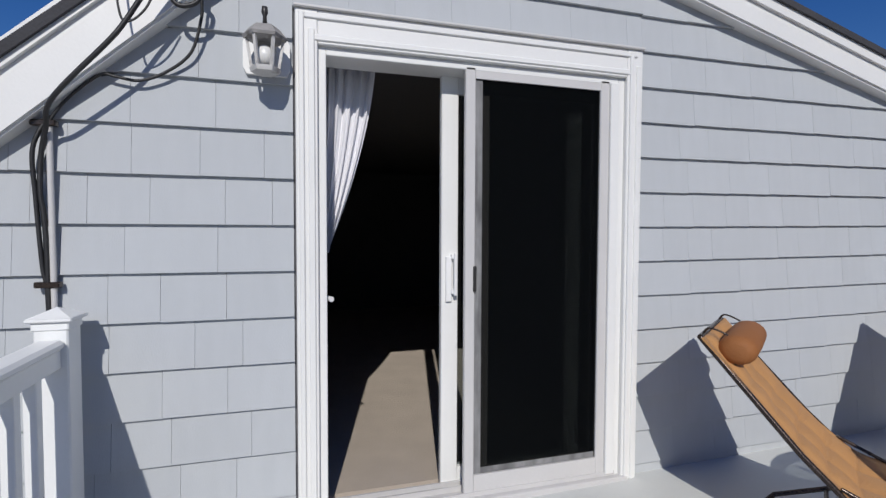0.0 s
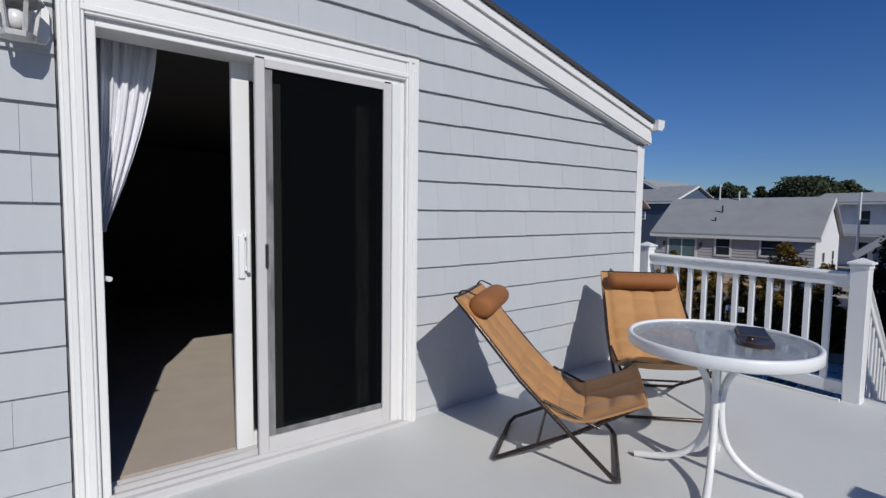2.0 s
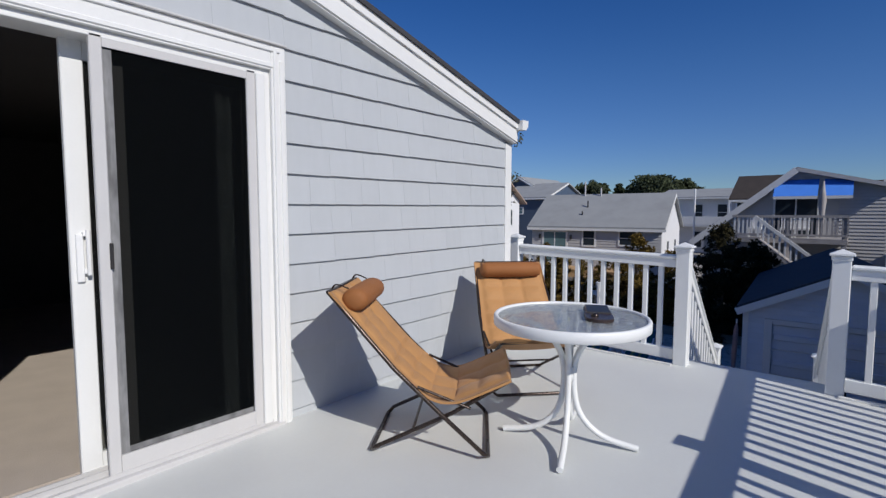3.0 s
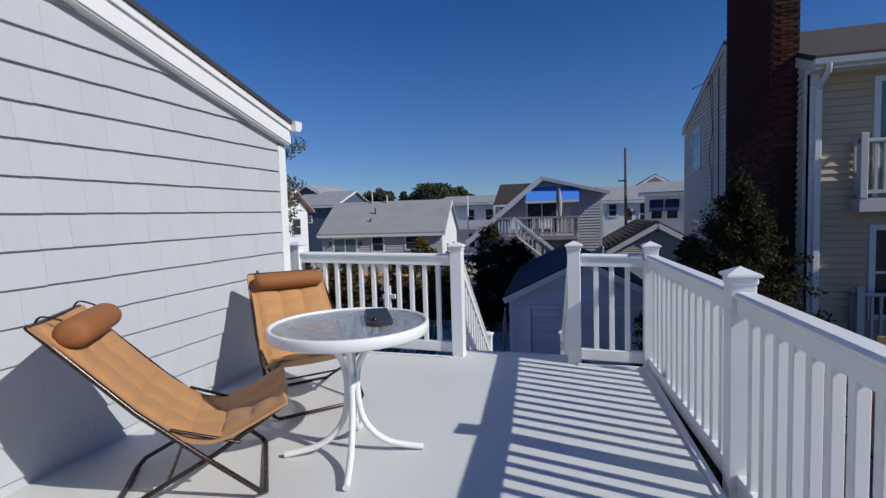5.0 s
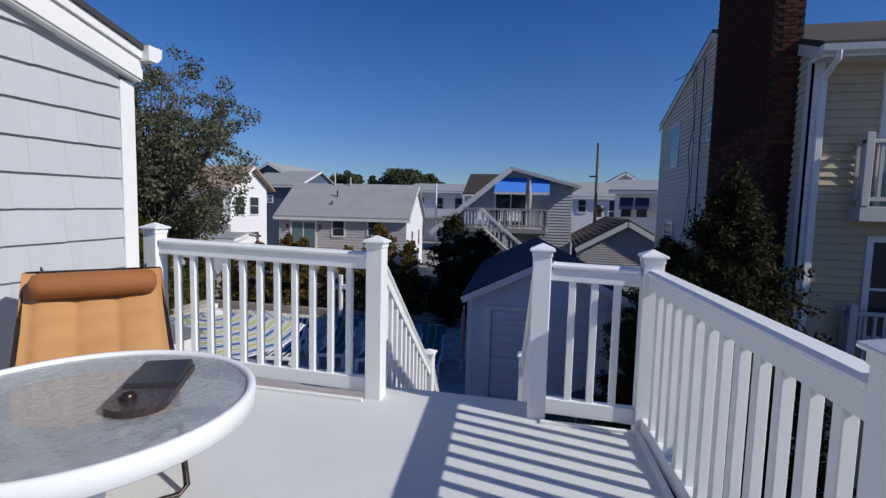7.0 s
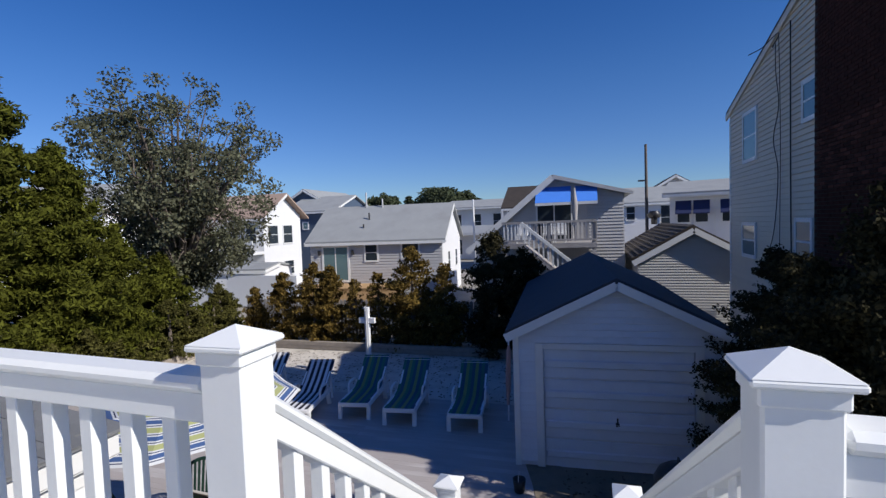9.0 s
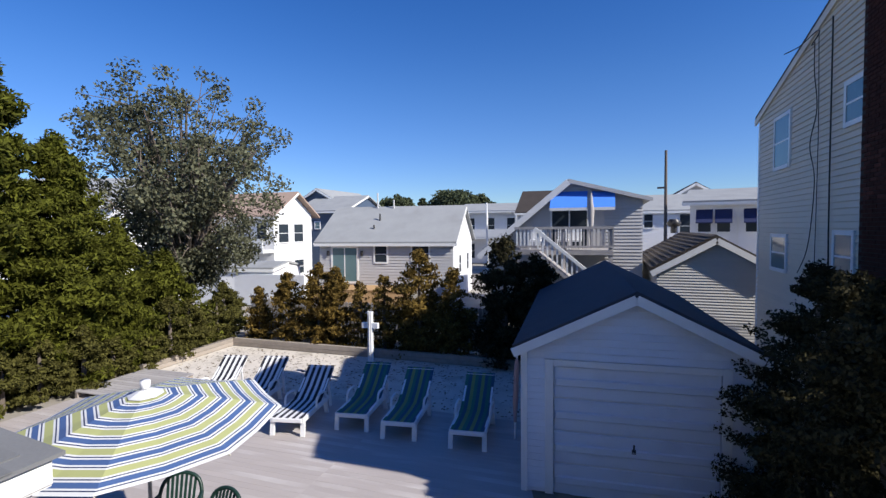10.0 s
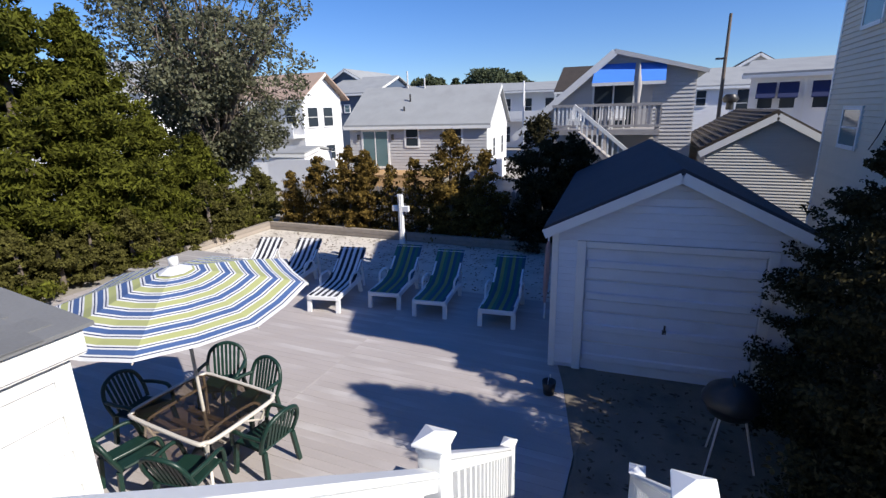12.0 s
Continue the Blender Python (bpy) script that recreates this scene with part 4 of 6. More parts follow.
# ---- loungers, umbrella table and chairs ----
def lounger(place, pattern, label):
    ob = thing("sun_lounger", place, label, "lounger", "sun loungers by the sand")
    for y in (-0.3, 0.3):
        part("side_rail", Shape().beam((0, y, 0.3), (1.3, y, 0.3), 0.05, 0.09), WHITE_PLASTIC, ob)
        for x, dx in ((0.06, -0.04), (1.15, 0.08)):
            part("leg", Shape().beam((x, y, 0.28), (x + dx, y, 0.0), 0.05, 0.08, (0, 1, 0)), WHITE_PLASTIC, ob)
        part("armrest", Shape().tube(smooth_path([(0.62, y * 1.08, 0.32), (0.66, y * 1.1, 0.5), (0.8, y * 1.1, 0.54), (1.05, y * 1.1, 0.5), (1.15, y * 1.08, 0.33)], 5), 0.024, 8), WHITE_PLASTIC, ob)
    part("foot_bar", Shape().box(-0.01, -0.3, 0.26, 0.05, 0.3, 0.34, 0.01), WHITE_PLASTIC, ob)
    n = 9
    for i in range(n):
        y0, y1 = -0.297 + i * 0.066, -0.297 + (i + 1) * 0.066
        s = Shape()
        pr = [(0.02, 0.35), (0.6, 0.335), (0.95, 0.36), (1.25, 0.52), (1.72, 0.86)]
        for (xa, za), (xb, zb) in zip(pr, pr[1:]):
            s.hexa([(xa, y0, za - 0.012), (xb, y0, zb - 0.012), (xb, y1, zb - 0.012), (xa, y1, za - 0.012), (xa, y0, za), (xb, y0, zb), (xb, y1, zb), (xa, y1, za)])
        part("fabric_stripe", s, pattern[i], ob)
    part("back_frame", Shape().beam((0.95, -0.27, 0.31), (1.72, -0.27, 0.81), 0.04, 0.05).beam((0.95, 0.27, 0.31), (1.72, 0.27, 0.81), 0.04, 0.05).beam((1.7, -0.29, 0.81), (1.7, 0.29, 0.81), 0.05, 0.05).beam((1.45, -0.26, 0.64), (1.55, -0.26, 0.02), 0.04, 0.04).beam((1.45, 0.26, 0.64), (1.55, 0.26, 0.02), 0.04, 0.04), WHITE_PLASTIC, ob)
    return ob


STR_BLACK = surface("black_stripe", (0.02, 0.02, 0.03), 0.85, 0.1, 6, 120, 0.2)
STR_WHITE = surface("white_stripe", (0.72, 0.72, 0.72), 0.85, 0.06, 6, 120, 0.2)
STR_BLUE = surface("teal_blue_stripe", (0.015, 0.085, 0.14), 0.85, 0.1, 6, 120, 0.2)
STR_LIME = surface("lime_stripe", (0.17, 0.26, 0.09), 0.85, 0.1, 6, 120, 0.2)
STR_GREEN = surface("green_stripe", (0.025, 0.15, 0.11), 0.85, 0.1, 6, 120, 0.2)
for x, y, yaw, bw in ((12.85, 9.0, 13, 1), (13.1, 7.95, 12, 1), (12.7, 6.38, 11, 1), (13.32, 5.24, 8, 0), (13.22, 4.12, 7, 0), (13.22, 2.68, 6, 0)):
    if bw:
        lounger(pose(x, y, GZ, 0, 0, yaw) @ Matrix.Scale(1.1, 4), (STR_BLACK, STR_WHITE) * 4 + (STR_BLACK,), "white resin sun lounger with black and white striped sling")
    else:
        lounger(pose(x, y, GZ, 0, 0, yaw) @ Matrix.Scale(1.1, 4), (STR_BLUE, STR_GREEN, STR_BLUE, STR_LIME, STR_BLUE, STR_GREEN, STR_LIME, STR_BLUE, STR_GREEN), "white resin sun lounger with blue and green striped sling")

UT = (8.46, 4.99)
pt = thing("glass_table", pose(UT[0], UT[1], GZ, 0, 0, -4), "square smoked-glass patio table with pale metal frame", "table")
hx, hy = 0.54, 0.7
rp = smooth_path([(sx * (hx - a), sy * (hy - d), 0.7) for sx, sy, q in ((1, 1, 0), (-1, 1, 1), (-1, -1, 0), (1, -1, 1)) for a, d in (((0, 0.19), (0.055, 0.055), (0.19, 0)) if not q else ((0.19, 0), (0.055, 0.055), (0, 0.19)))], 4, True)
CREAM_METAL = surface("pale_metal", (0.6, 0.56, 0.5), 0.4, 0.06, 5, 60, 0.04)
part("rim", Shape().tube(rp, 0.026, 8, True), CREAM_METAL, pt)
part("glass_top", Shape().prism([(p.x * 0.975, p.y * 0.975) for p in rp], 0.7, 0.708, "z"), SMOKED, pt)
for sy in (-1, 1):
    part("leg_hoop", Shape().tube(smooth_path([(-0.44, sy * 0.6, 0.3), (-0.41, sy * 0.52, 0.56), (-0.3, sy * 0.45, 0.65), (0.3, sy * 0.45, 0.65), (0.41, sy * 0.52, 0.56), (0.44, sy * 0.6, 0.3)], 5), 0.018, 8), CREAM_METAL, pt)
for sx in (-1, 1):
    part("shelf_slat", Shape().beam((sx * 0.12, -0.5, 0.42), (sx * 0.12, 0.5, 0.42), 0.07, 0.025), TIMBER, pt)
for k in range(4):
    c, s_ = (1, 1, -1, -1)[k], (1, -1, -1, 1)[k]
    part("leg", Shape().tube(smooth_path([(c * 0.5, s_ * 0.66, 0.69), (c * 0.42, s_ * 0.55, 0.5), (c * 0.36, s_ * 0.48, 0.25), (c * 0.46, s_ * 0.6, 0.02)], 5), 0.02, 8), CREAM_METAL, pt)
part("stretcher", Shape().tube([(0.38, 0.5, 0.4), (-0.38, -0.5, 0.4)], 0.016, 6).tube([(0.38, -0.5, 0.4), (-0.38, 0.5, 0.4)], 0.016, 6), CREAM_METAL, pt)

UM_TOP = Vector((8.116, 4.596, -0.399))
UM_BASE = Vector((UT[0], UT[1], GZ))
um_axis = (UM_TOP - UM_BASE).normalized()
um = thing("umbrella", Matrix.Translation(UM_BASE) @ Vector((0, 0, 1)).rotation_difference(um_axis).to_matrix().to_4x4(), "blue, green and white striped patio umbrella, open", "umbrella")
UH = (UM_TOP - UM_BASE).length
part("pole", Shape().tube([(0, 0, 0.0), (0, 0, UH - 0.05)], 0.02, 10), CREAM_METAL, um)
part("base", Shape().lathe([(0.0, 0.0), (0.24, 0.0), (0.24, 0.03), (0.06, 0.08), (0.03, 0.1), (0.03, 0.25), (0.0, 0.25)], 20), BLACK, um)
U_BLUE = surface("umbrella_blue", (0.055, 0.11, 0.26), 0.8, 0.08, 5, 120, 0.15)
U_GREEN = surface("umbrella_green", (0.38, 0.4, 0.17), 0.8, 0.08, 5, 120, 0.15)
U_WHITE = surface("umbrella_white", (0.66, 0.67, 0.67), 0.8, 0.05, 5, 120, 0.15)
U_NAVY = surface("umbrella_navy_line", (0.02, 0.03, 0.09), 0.8, 0.05, 5, 120, 0.15)
bands = []
for rep in range(5):
    bands += [(0.07, 2), (0.018, 0), (0.012, 3), (0.018, 0), (0.055, 1), (0.018, 0), (0.012, 3), (0.018, 0)]
tot = sum(w for w, _ in bands)
UR = 1.3
# the canopy hangs a little straighter than its leaning pole
lean_back = Vector((0, 0, 1)).rotation_difference(um_axis).to_matrix().inverted() @ Vector((-0.061, -0.012, 1.0)).normalized()
CANOPY = Matrix.Translation((0, 0, UH)) @ Vector((0, 0, 1)).rotation_difference(lean_back).to_matrix().to_4x4() @ Matrix.Translation((0, 0, -UH))
for k in range(8):
    me_v, me_f, me_m = [], [], []
    r = 0.12
    a0, a1 = math.radians(k * 45 + 34), math.radians(k * 45 + 79)
    for w, mi in bands + [(0.02, 0)]:
        r1 = r + w / tot * (UR - 0.14)
        n = len(me_v)
        for rr in (r, r1):
            f = rr / UR
            h = UH - 0.04 - 0.31 * f ** 1.25
            for u in (0, 0.5, 1):
                p = Vector((math.cos(a0), math.sin(a0))).lerp(Vector((math.cos(a1), math.sin(a1))), u) * rr
                me_v.append(tuple(CANOPY @ Vector((p.x, p.y, h - (0.03 * f if u == 0.5 else 0)))))
        me_f += [(n, n + 1, n + 4, n + 3)[::-1], (n + 1, n + 2, n + 5, n + 4)[::-1]]
        me_m += [mi, mi]
        r = r1
    me = bpy.data.meshes.new("canopy_panel")
    me.from_pydata(me_v, [], me_f)
    for mt in (U_WHITE, U_BLUE, U_GREEN, U_NAVY):
        me.materials.append(mt)
    me.polygons.foreach_set("material_index", me_m)
    me.update()
    part("canopy_panel", me, None, um)
    part("rib", Shape().tube([CANOPY @ Vector((0.03 * math.cos(a0), 0.03 * math.sin(a0), UH - 0.1)), CANOPY @ Vector((UR * math.cos(a0), UR * math.sin(a0), UH - 0.37))], 0.008, 5), CREAM_METAL, um)
vt = Shape()
vt.T = CANOPY @ Matrix.Rotation(math.radians(34), 4, 'Z')
vt.lathe([(0.17, UH - 0.055), (0.05, UH + 0.0), (0.0, UH + 0.005)], 8, False)
part("vent", vt, U_WHITE, um)
part("finial", Shape().lathe([(0.0, UH), (0.045, UH), (0.05, UH + 0.09), (0.0, UH + 0.1)], 12), WHITE_PLASTIC, um)


def green_chair(place, label="dark green resin armchair at the patio table"):
    ob = thing("resin_chair", place, label, "chair", "green chairs round the table")
    part("seat", Shape().box(-0.24, -0.24, 0.4, 0.24, 0.22, 0.43, 0.012), GREEN_PLASTIC, ob)
    for x, y in ((-0.23, -0.22), (0.23, -0.22), (-0.22, 0.22), (0.22, 0.22)):
        part("leg", Shape().beam((x, y, 0.41), (x * 1.15, y * 1.18, 0.0), 0.05, 0.045, (0, 1, 0)), GREEN_PLASTIC, ob)
    fr = smooth_path([(-0.25, 0.2, 0.42), (-0.27, 0.28, 0.62), (-0.2, 0.34, 0.8), (0, 0.37, 0.87), (0.2, 0.34, 0.8), (0.27, 0.28, 0.62), (0.25, 0.2, 0.42)], 6)
    part("back_frame", Shape().tube(fr, 0.026, 8), GREEN_PLASTIC, ob)
    for i in range(7):
        x = -0.18 + i * 0.06
        top = 0.85 - 0.9 * x * x
        part("back_slat", Shape().beam((x * 0.9, 0.21, 0.43), (x, 0.35, top), 0.034, 0.012, (0, 1, 0)), GREEN_PLASTIC, ob)
    for sx in (-1, 1):
        part("armrest", Shape().tube(smooth_path([(sx * 0.27, 0.27, 0.62), (sx * 0.3, 0.05, 0.63), (sx * 0.29, -0.18, 0.61), (sx * 0.26, -0.25, 0.4)], 5), 0.025, 8), GREEN_PLASTIC, ob)
    return ob


for x, y, yaw in ((9.27, 5.6, -62), (9.1, 4.88, -95), (8.55, 4.15, 176), (7.78, 4.5, 100), (7.75, 5.4, 80), (8.42, 6.1, 5)):
    green_chair(pose(x, y, GZ, 0, 0, yaw))

# ---- shower post, furled umbrella, grill, bucket ----
sh = thing("shower_post", pose(16.2, 6.25, GZ), "white outdoor shower post with a crosspiece", "shower post")
part("post", Shape().box(-0.06, -0.06, 0, 0.06, 0.06, 2.0, 0.008), WHITE_PLASTIC, sh)
part("crosspiece", Shape().box(-0.05, -0.24, 1.55, 0.05, 0.24, 1.7, 0.006), WHITE_PLASTIC, sh)
part("shower_pipe", Shape().tube(smooth_path([(-0.08, 0.0, 0.8), (-0.08, 0, 1.9), (-0.14, 0, 2.02), (-0.25, 0, 2.0)], 5), 0.014, 6), ALU, sh)
fu = thing("furled_umbrella", pose(14.0, 1.9, GZ), "furled faded pink beach umbrella leaning on the garage", "umbrella")
part("shaft", Shape().tube([(0, 0, 0), (-0.02, -0.05, 1.75)], 0.018, 8), WHITE_PLASTIC, fu)
part("cover", Shape().tube([(0, 0, 0.35), (-0.005, -0.015, 0.8), (-0.015, -0.04, 1.5), (-0.02, -0.05, 1.65)], 0.05, 9, ends=[0.03, 0.06, 0.05, 0.02]), surface("faded_pink_canvas", (0.45, 0.3, 0.28), 0.85, 0.15, 5, 60, 0.3), fu)
gr = thing("kettle_grill", pose(10.5, -0.9, GZ) @ Matrix.Scale(1.12, 4), "black kettle grill on thin legs on the asphalt", "grill")
bowl = Shape()
bowl.T = Matrix.Translation((0, 0, 0.78))
part("bowl", bowl.lathe([(0.0, -0.2), (0.1, -0.19), (0.2, -0.13), (0.265, 0.0)], 24), BLACK, gr)
lid = Shape()
lid.T = Matrix.Translation((0, 0, 0.78))
part("lid", lid.lathe([(0.272, -0.01), (0.272, 0.02), (0.22, 0.12), (0.12, 0.19), (0.0, 0.21)], 24), BLACK, gr)
part("lid_handle", Shape().tube(smooth_path([(-0.06, 0, 0.98), (-0.05, 0, 1.03), (0.05, 0, 1.03), (0.06, 0, 0.98)], 4), 0.012, 6), BLACK, gr)
for k in range(3):
    a = k * math.tau / 3 + 0.4
    part("leg", Shape().tube([(0.15 * math.cos(a), 0.15 * math.sin(a), 0.62), (0.3 * math.cos(a), 0.3 * math.sin(a), 0.0)], 0.012, 6), ALU, gr)
bk = thing("bucket", pose(11.3, 1.28, GZ + 0.006) @ Matrix.Scale(0.8, 4), "small black bucket on the patio", "bucket")
part("pail", Shape().lathe([(0.0, 0.0), (0.1, 0.0), (0.13, 0.26), (0.12, 0.26), (0.09, 0.02), (0.0, 0.02)], 18), BLACK, bk)
part("bail", Shape().tube(smooth_path([(-0.125, 0, 0.25), (-0.08, 0, 0.36), (0.08, 0, 0.36), (0.125, 0, 0.25)], 5), 0.006, 5), ALU, bk)

# ---- low wing of the house beyond the deck ----
wg = thing("house_wing", pose(6.6, 3.85, GZ), "low white wing of the house with a grey shingle roof", "house")
wh = -0.47 - GZ
WING_ROOF = surface("slate_grey_shingle", (0.16, 0.165, 0.17), 0.9, 0.2, 1.2, 40, 0.3, rand=0.12)
part("wall", Shape().box(-1.9, 0.0, 0, 0, 0.12, wh).box(-0.12, 0.12, 0, 0, 4, wh), WHITE_SIDE, wg)
lap_siding(wg, Matrix(), lambda z: -1.85, lambda z: -0.09, 0.1, wh - 0.2, 0.28, WHITE_SIDE)
part("corner_board", Shape().box(-0.1, -0.035, 0, 0.02, 0.0, wh, 0.003), TRIM, wg)
part("fascia", Shape().box(-1.9, -0.12, wh - 0.04, 0.1, -0.08, wh + 0.16, 0.004).box(-1.9, -0.1, wh - 0.06, 0.1, 0.0, wh - 0.03), TRIM, wg)
part("frieze", Shape().box(-1.9, -0.03, wh - 0.2, 0.0, 0.0, wh - 0.05), TRIM, wg)
wr = part("roof", Shape().hexa([(-1.9, -0.16, wh + 0.14), (0.16, -0.16, wh + 0.14), (0.16, 2.4, wh + 0.42), (-1.9, 2.4, wh + 0.42), (-1.9, -0.16, wh + 0.17), (0.16, -0.16, wh + 0.17), (0.16, 2.4, wh + 0.45), (-1.9, 2.4, wh + 0.45)]), WING_ROOF, wg)
part("roof", Shape().hexa([(-1.9, 2.4, wh + 0.42), (0.16, 2.4, wh + 0.42), (0.16, 4.6, wh + 0.14), (-1.9, 4.6, wh + 0.14), (-1.9, 2.4, wh + 0.45), (0.16, 2.4, wh + 0.45), (0.16, 4.6, wh + 0.17), (-1.9, 4.6, wh + 0.17)]), WING_ROOF, wg)
part("gable_wall", Shape().prism([(0.12, wh), (4.0, wh), (2.3, wh + 0.4)], -0.1, 0.0, "x"), WHITE_SIDE, wg)
tabs = {}
for r in range(14):
    x = -1.9 - random.random() * 0.3
    while x < 0.14:
        w = random.choice((0.2, 0.3, 0.3, 0.4))
        if w not in tabs:
            tabs[w] = Shape().box(0, 0, 0, w - 0.008, 0.2, 0.01).mesh("roof_shingle")
        if x > -1.9 and x + w < 0.17:
            ob = part("roof_shingle", tabs[w], WING_ROOF, wr)
            ob.matrix_local = pose(x, -0.17 + r * 0.17, wh + 0.168 + r * 0.17 * 0.109, 6.3)
        x += w


# ---- plants ----
def leaf_mesh(name, spots, count, size, rng, droop=0.0, long=1.6):
    """Many small leaf blades scattered in clumps (x, y, z, radius x, y, z)."""
    w = np.array([s[3] * s[4] * s[5] for s in spots]) ** 0.75
    pick = rng.choice(len(spots), count, p=w / w.sum())
    sp = np.array(spots)[pick]
    d = rng.normal(size=(count, 3))
    d /= np.linalg.norm(d, axis=1)[:, None]
    r = rng.random(count)[:, None] ** 0.45
    c = sp[:, :3] + d * sp[:, 3:] * r
    u = rng.normal(size=(count, 3)) + d * 0.8
    u[:, 2] -= droop
    u /= np.linalg.norm(u, axis=1)[:, None]
    v = np.cross(u, rng.normal(size=(count, 3)))
    v /= np.linalg.norm(v, axis=1)[:, None]
    s = size * (0.6 + 0.8 * rng.random(count))[:, None]
    a, b = u * s * long / 2, v * s / 2
    vs = np.stack([c - a, c + b * 0.9 - a * 0.1, c + a, c - b * 0.9 - a * 0.1], 1).reshape(-1, 3)
    me = bpy.data.meshes.new(name)
    me.from_pydata(vs.tolist(), [], np.arange(count * 4).reshape(-1, 4).tolist())
    me.update()
    return me


def broad_tree(name, base, spread, height, low, leaves, size, material, seed, label, limbs=9):
    rng = np.random.default_rng(seed)
    ob = thing(name, Matrix.Translation(base), label, "tree")
    tr = Shape()
    spots = []
    fork = height * 0.18
    core, half = np.array([0, 0, (height + low) / 2]), np.array([spread[0], spread[1], (height - low) / 2])

    def hold(p, most=0.95):
        q = (np.asarray(p) - core) / half
        m = np.linalg.norm(q) / most * rng.uniform(0.97, 1.1)
        return core + q * half / max(1.0, m)

    tr.tube(smooth_path([(0, 0, 0), (0.05, 0.02, fork * 0.5), (0.0, 0.08, fork)], 4), 0.2, 9, ends=None)
    part("trunk", tr, BARK, ob)
    for i in range(limbs):
        a = i * math.tau / limbs + rng.uniform(-0.3, 0.3)
        reach = rng.uniform(0.35, 1.0)
        rise = rng.uniform(0.3, 1.0) if i % 3 else 1.0
        tip = np.array([math.cos(a) * spread[0] * reach * 0.85, math.sin(a) * spread[1] * reach * 0.85, low + (height - low) * (1.05 - 0.55 * reach) * rise])
        mid = np.array([tip[0] * 0.4, tip[1] * 0.4, fork + (tip[2] - fork) * 0.55])
        tip = hold(tip, 0.86)
        path = smooth_path([(0, 0.05, fork * 0.8), tuple(mid), tuple(tip)], 6)
        n = len(path)
        limb = Shape().tube(path, 0.1, 7, ends=[0.12 * (1 - k / n) + 0.015 for k in range(n)])
        for k in range(3, n, 2):
            for _ in range(2):
                e = Vector(hold(np.array(path[k] + Vector(rng.normal(size=3)) * 0.8 + Vector((0, 0, 0.1)))))
                limb.tube([path[k], path[k].lerp(e, 0.5) + Vector((0, 0, 0.08)), e], 0.02, 5, ends=[0.03, 0.018, 0.008])
                spots.append((e.x, e.y, e.z, *(rng.uniform(0.28, 0.68) * np.array([1, 1, 0.75]))))
        part("limb", limb, BARK, ob)
        for _ in range(5):
            e = hold(tip + rng.normal(size=3) * np.array([1.0, 1.0, 0.8]))
            spots.append((*e, *(rng.uniform(0.26, 0.62) * np.array([1, 1, 0.75]))))
    twigs = Shape()
    for _ in range(70):
        dv = rng.normal(size=3)
        dv[2] += 0.25
        e = core + dv / np.linalg.norm(dv) * half * rng.uniform(0.55, 0.92)
        s = np.array([e[0] * 0.45, e[1] * 0.45, fork + (e[2] - fork) * 0.62])
        twigs.tube([tuple(s), tuple(s * 0.45 + e * 0.55 + np.array([0, 0, 0.12])), tuple(e)], 0.02, 5, ends=[0.035, 0.022, 0.008])
        spots.append((*e, *(rng.uniform(0.26, 0.6) * np.array([1, 1, 0.75]))))
    part("twig_work", twigs, BARK, ob, kind="stuff")
    part("crown", leaf_mesh("crown", spots, leaves, size, rng), material, ob)
    return ob


def cone_tree(name, base, radius, height, leaves, size, material, seed, label, category="tree", group="", tips=60, round_top=0.8, long=1.6, full=1.0):
    """An evergreen: a stem and sprays of foliage that stand off it in uneven boughs."""
    rng = np.random.default_rng(seed)
    ob = thing(name, Matrix.Translation(base), label, category, group)
    part("trunk", Shape().tube([(0, 0, 0), (0.02, 0.01, height * 0.5), (0, 0, height * 0.93)], 0.1, 7, ends=[0.07 * radius + 0.03, 0.05 * radius + 0.02, 0.01]), BARK, ob)
    spots = []
    for i in range(tips):
        f = rng.random() ** 0.9
        r = radius * (1 - f ** (1 / round_top)) * rng.uniform(0.55, 1.08) + 0.05
        a = rng.uniform(0, math.tau)
        k = (rng.uniform(0.1, 0.19) * radius * (1.1 - 0.5 * f) + 0.04) * full
        lift = rng.uniform(-0.12, 0.3) * radius
        for s in (0.5, 0.72, 0.88, 1.0):
            b = a + (s - 0.7) * rng.uniform(-0.5, 0.5)
            spots.append((math.cos(b) * r * s, math.sin(b) * r * s, max(0.1, 0.12 + f * (height - 0.25) + lift * (s * s - 0.5)), k * (1.5 - 0.8 * s), k * (1.5 - 0.8 * s), k * (0.9 - 0.4 * s)))
    part("foliage", leaf_mesh("foliage", spots, leaves, size, rng, 0.0, long), material, ob)
    return ob


broad_tree("shade_tree", (19.6, 16.3, GZ), (3.9, 4.3), 11.3, 1.7, 44000, 0.094, LEAF_TREE, 5, "large grey-green leafy tree behind the hedge", 34)
for i, (x, y, r, h, n) in enumerate(((10.4, 14.7, 2.2, 8.2, 56000), (12.2, 14.9, 2.3, 8.9, 62000), (13.9, 14.8, 2.1, 7.0, 50000), (15.6, 14.7, 1.7, 4.3, 30000), (17.3, 14.9, 1.6, 3.6, 20000), (8.5, 14.6, 2.0, 8.0, 20000))):
    cone_tree("conifer", (x, y, GZ), r, h, n, 0.062, LEAF_CONIFER, 20 + i, "tall yellow-green conifer behind the hedge", "tree", "conifers", 150, 0.5, 2.8, 1.15)
for i in range(14):
    x = 9.0 + i * 0.9
    cone_tree("hedge_bush", (x, 13.55 + 0.15 * math.sin(i * 2.1) + max(0, i - 9) * 0.35, GZ), 0.75, 1.5 + 0.35 * math.sin(i * 1.7) + (0.4 if i < 4 or i > 7 else 0), 6500, 0.055, LEAF_HEDGE, 40 + i, "loose yellow-green hedge bush", "bush", "hedge bushes", 70, 0.35)
